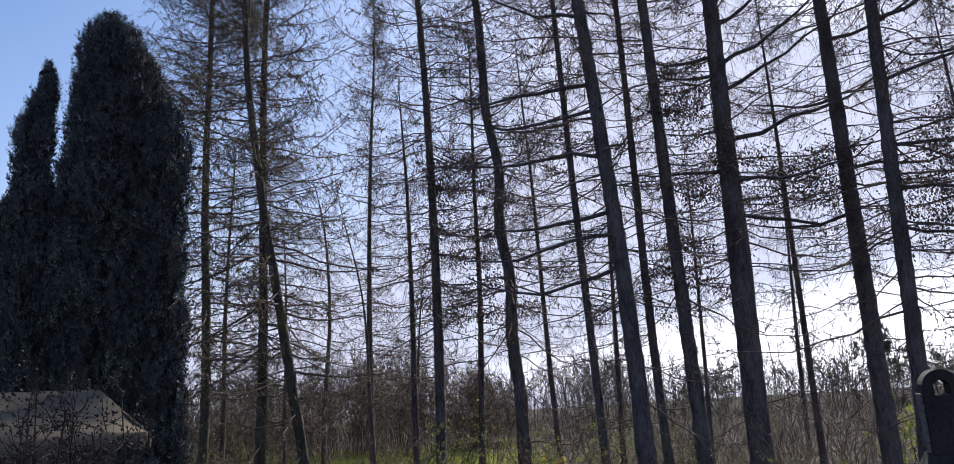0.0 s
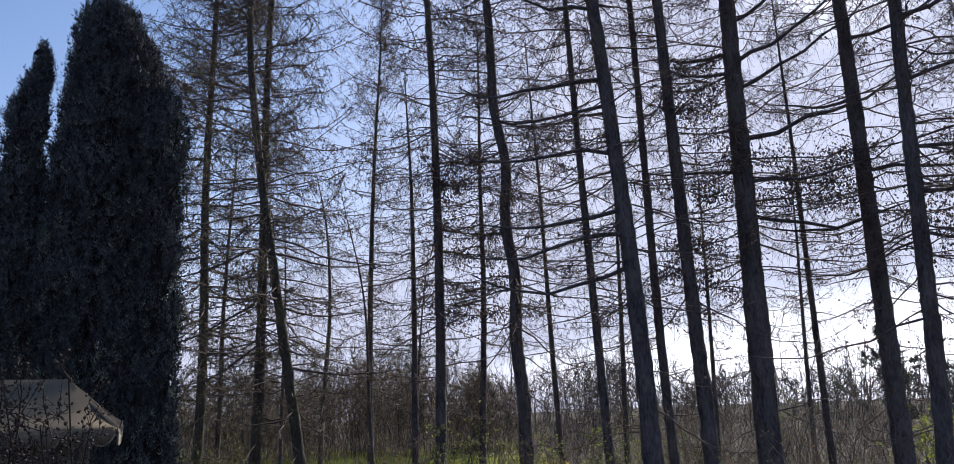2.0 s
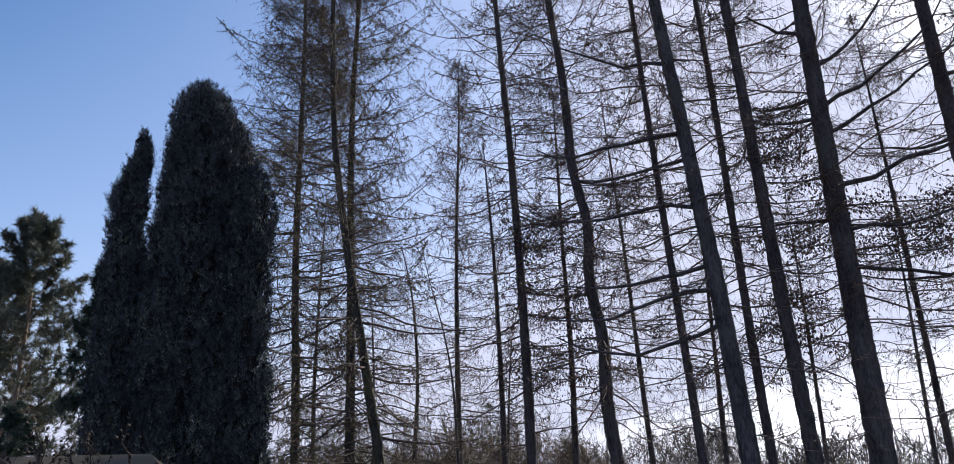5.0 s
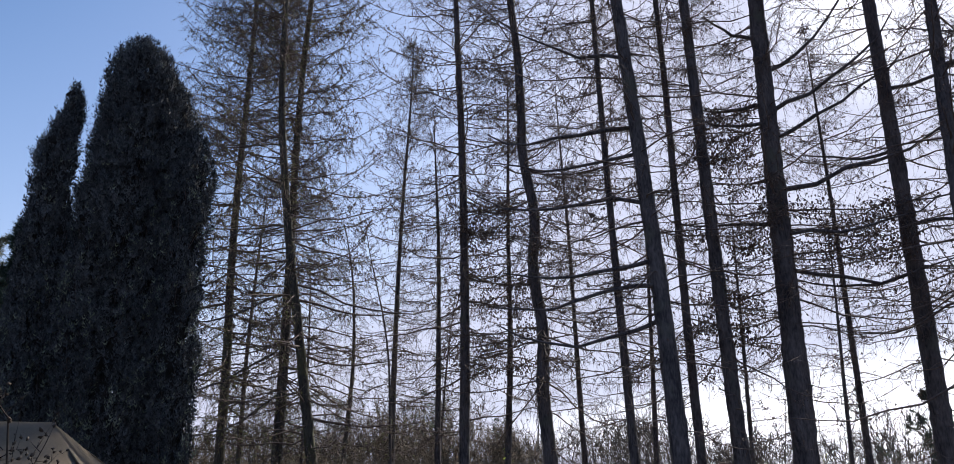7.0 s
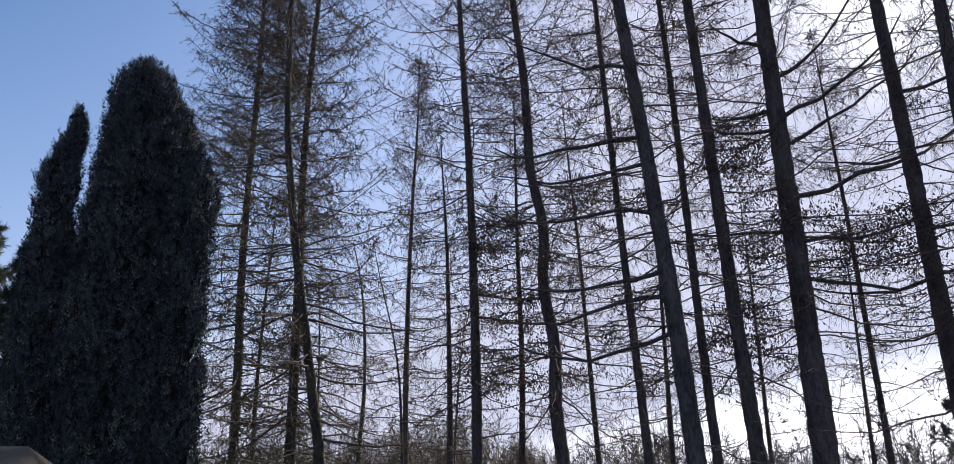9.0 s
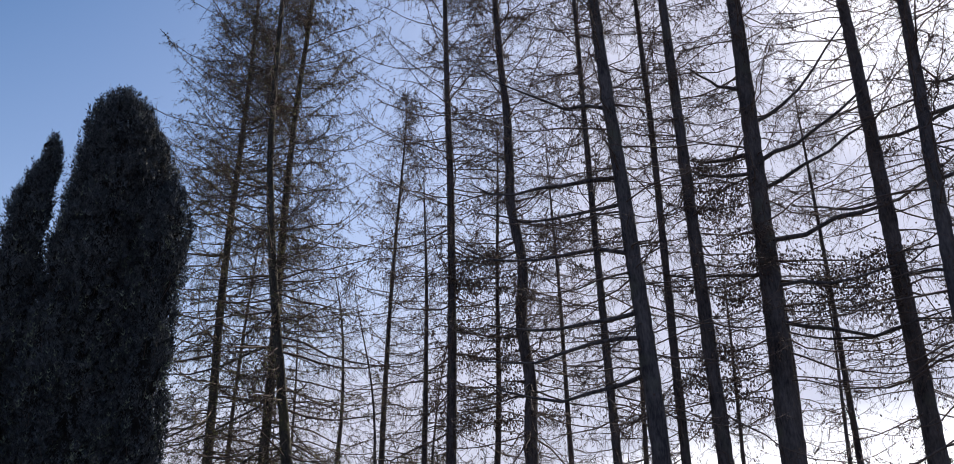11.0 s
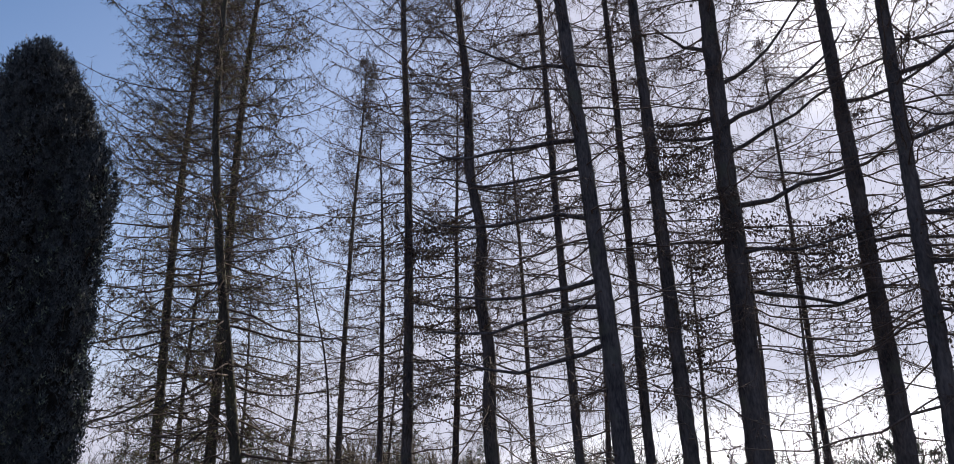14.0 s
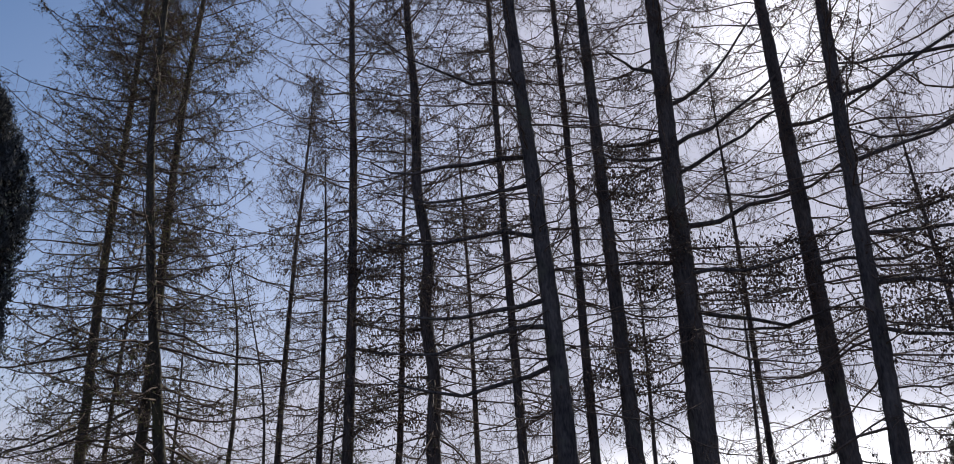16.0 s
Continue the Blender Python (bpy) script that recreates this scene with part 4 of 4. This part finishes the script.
# ---- garden canopy: hipped canvas roof with a scalloped edge on grey posts ----
def garden_canopy():
    thing = tagged(new("garden_canopy"), "beige canvas garden canopy with scalloped edge on grey posts", "canopy")
    thing.matrix_world = pose(-1.22, 2.69, -0.012, 0, 0, 25)
    x0, x1, y0, y1, ze, zr = -2.3, 0.0, 0.0, 1.25, 2.13, 2.30
    ridge_y, ridge_x = (y0 + y1) / 2, (x0 + 0.18, x1 - 0.18)
    corners = {"front": ((x0, y0), (x1, y0), (ridge_x[1], ridge_y), (ridge_x[0], ridge_y)),
               "back": ((x1, y1), (x0, y1), (ridge_x[0], ridge_y), (ridge_x[1], ridge_y)),
               "right": ((x1, y0), (x1, y1), (ridge_x[1], ridge_y), (ridge_x[1], ridge_y)),
               "left": ((x0, y1), (x0, y0), (ridge_x[0], ridge_y), (ridge_x[0], ridge_y))}
    for a, b, c, d in corners.values():
        u, w = np.meshgrid(np.linspace(0, 1, 21), np.linspace(0, 1, 9))
        lo = np.array(a)[:, None, None] * (1 - u) + np.array(b)[:, None, None] * u
        hi = np.array(d)[:, None, None] * (1 - u) + np.array(c)[:, None, None] * u
        xy = lo * (1 - w) + hi * w
        z = ze + (zr - ze) * w + 0.06 * w * np.clip(-xy[0] / 2.2, 0, 1) - 0.012 * np.sin(w * np.pi) * (0.6 + 0.4 * np.sin(u * np.pi)) + 0.006 * np.sin(u * 23 + w * 5) * np.sin(w * np.pi)
        z -= 0.02 * np.sin(u * np.pi) * (1 - w)
        v = np.stack([xy[0], xy[1], z], -1).reshape(-1, 3)
        i = (np.arange(8)[:, None] * 21 + np.arange(20)).ravel()
        f = np.stack([i, i + 1, i + 22, i + 21], -1)
        ob = part("roof_panel", soup("roof_panel", [(v, f, 0)], [CANVAS]), thing)
        ob.modifiers.new("cloth", "SOLIDIFY").thickness = 0.003
    # hanging scalloped edge on all four sides
    for (ax, ay), (bx, by) in (((x0, y0), (x1, y0)), ((x1, y0), (x1, y1)), ((x1, y1), (x0, y1)), ((x0, y1), (x0, y0))):
        length = math.hypot(bx - ax, by - ay)
        waves = round(length / 0.075)
        s = np.linspace(0, 1, waves * 8 + 1)
        sag = ze - 0.02 * np.sin(s * np.pi)
        drop = 0.02 + 0.032 * np.abs(np.sin(s * waves * np.pi)) ** 0.7
        px, py = ax + (bx - ax) * s, ay + (by - ay) * s
        out = np.array([by - ay, ax - bx]) / length
        flare = 0.008
        top = np.stack([px + out[0] * 0.004, py + out[1] * 0.004, sag + 0.002], -1)
        low = np.stack([px + out[0] * flare, py + out[1] * flare, sag - drop], -1)
        v = np.concatenate([top, low])
        i, n = np.arange(len(s) - 1), len(s)
        f = np.stack([i, i + 1, i + 1 + n, i + n], -1)
        edge = part("valance", soup("valance", [(v, f, 0)], [CANVAS]), thing, "scalloped hanging edge")
        edge.modifiers.new("cloth", "SOLIDIFY").thickness = 0.003
        v, f = tubes(low[None], np.full((1, n), 0.004), 5)
        part("piping", soup("piping", [(v, f, 0)], [PIPING]), edge)
    for px in (x0 + 0.12, x1 - 0.14):
        for py in (y0 + 0.1, y1 - 0.1):
            solid("post", box(px - 0.022, py - 0.022, -0.1, px + 0.022, py + 0.022, ze - 0.045), PAINTED, thing, bevel=0.006)
    for py in (y0 + 0.1, y1 - 0.1):
        solid("rail", box(x0 + 0.146, py - 0.02, ze - 0.36, x1 - 0.166, py + 0.02, ze - 0.29), PAINTED, thing, bevel=0.005)
        solid("beam", box(x0 + 0.146, py - 0.02, ze - 0.1, x1 - 0.166, py + 0.02, ze - 0.045), PAINTED, thing, bevel=0.005)
    return thing


garden_canopy()


# ---- stone garden fireplace: only its chimney rises into view ----
def garden_fireplace():
    thing = tagged(new("garden_fireplace"), "dark stone garden fireplace with arched chimney top and opening", "fireplace")
    thing.matrix_world = pose(2.89, 4.83, 0.02, 0, 0, -23)
    w, depth, top = 0.112, 0.25, 2.10

    def arch(half, rise, z0, z1, n=12):
        pts = [(-half, z0), (half, z0)]
        pts += [(half * math.cos(a), z1 - rise + rise * math.sin(a)) for a in np.linspace(0, math.pi, n)]
        return pts

    # chimney slab with its arched opening, front and back faces joined through the hole
    outer, hole = arch(w, 0.12, 1.57, top, 14), arch(0.044, 0.036, top - 0.165, top - 0.07, 14)
    bm = bmesh.new()

    def ring(pts, y):
        return [bm.verts.new((px, y, pz)) for px, pz in pts]

    of, ob_, hf, hb = ring(outer, 0), ring(outer, depth), ring(hole, 0), ring(hole, depth)
    n = len(outer)
    for i in range(n):
        j = (i + 1) % n
        bm.faces.new((of[j], of[i], ob_[i], ob_[j])), bm.faces.new((hf[i], hf[j], hb[j], hb[i]))
        bm.faces.new((of[i], of[j], hf[j], hf[i])), bm.faces.new((ob_[j], ob_[i], hb[i], hb[j]))
    solid("chimney", bm, STONE, thing, "sooty dark arched chimney", 0.006)
    # facing blocks up one side
    for side in (-1,):
        z = 1.58
        for n in range(6):
            h = 0.058 if n < 5 else 0.05
            xa, xb = sorted((side * (w + 0.003), side * (w + 0.014 + 0.003 * (n % 2))))
            solid("block", box(xa, 0.012 + 0.004 * (n % 2), z, xb, depth - 0.02, z + h), STONE_PALE, thing, "grey stone facing block", 0.005)
            z += h + 0.006
    # hood that widens downwards, hearth slab and base
    bm = bmesh.new()
    lo = [bm.verts.new(c) for c in ((-0.42, -0.16, 1.02), (0.42, -0.16, 1.02), (0.42, 0.5, 1.02), (-0.42, 0.5, 1.02))]
    hi = [bm.verts.new(c) for c in ((-w - 0.02, -0.01, 1.57), (w + 0.02, -0.01, 1.57), (w + 0.02, depth + 0.01, 1.57), (-w - 0.02, depth + 0.01, 1.57))]
    bm.faces.new(lo[::-1]), bm.faces.new(hi)
    for i in range(4):
        bm.faces.new((lo[i], lo[(i + 1) % 4], hi[(i + 1) % 4], hi[i]))
    solid("hood", bm, STONE, thing, bevel=0.01)
    solid("side_wall", box(-0.42, -0.14, 0.62, -0.34, 0.5, 1.016), STONE, thing, bevel=0.008)
    solid("side_wall", box(0.34, -0.14, 0.62, 0.42, 0.5, 1.016), STONE, thing, bevel=0.008)
    solid("back_wall", box(-0.336, 0.42, 0.62, 0.336, 0.5, 1.016), STONE, thing, bevel=0.008)
    solid("hearth", box(-0.5, -0.24, 0.54, 0.5, 0.52, 0.616), STONE_PALE, thing, bevel=0.01)
    solid("base", box(-0.42, -0.14, -0.15, 0.42, 0.48, 0.536), STONE, thing, bevel=0.01)
    return thing


garden_fireplace()
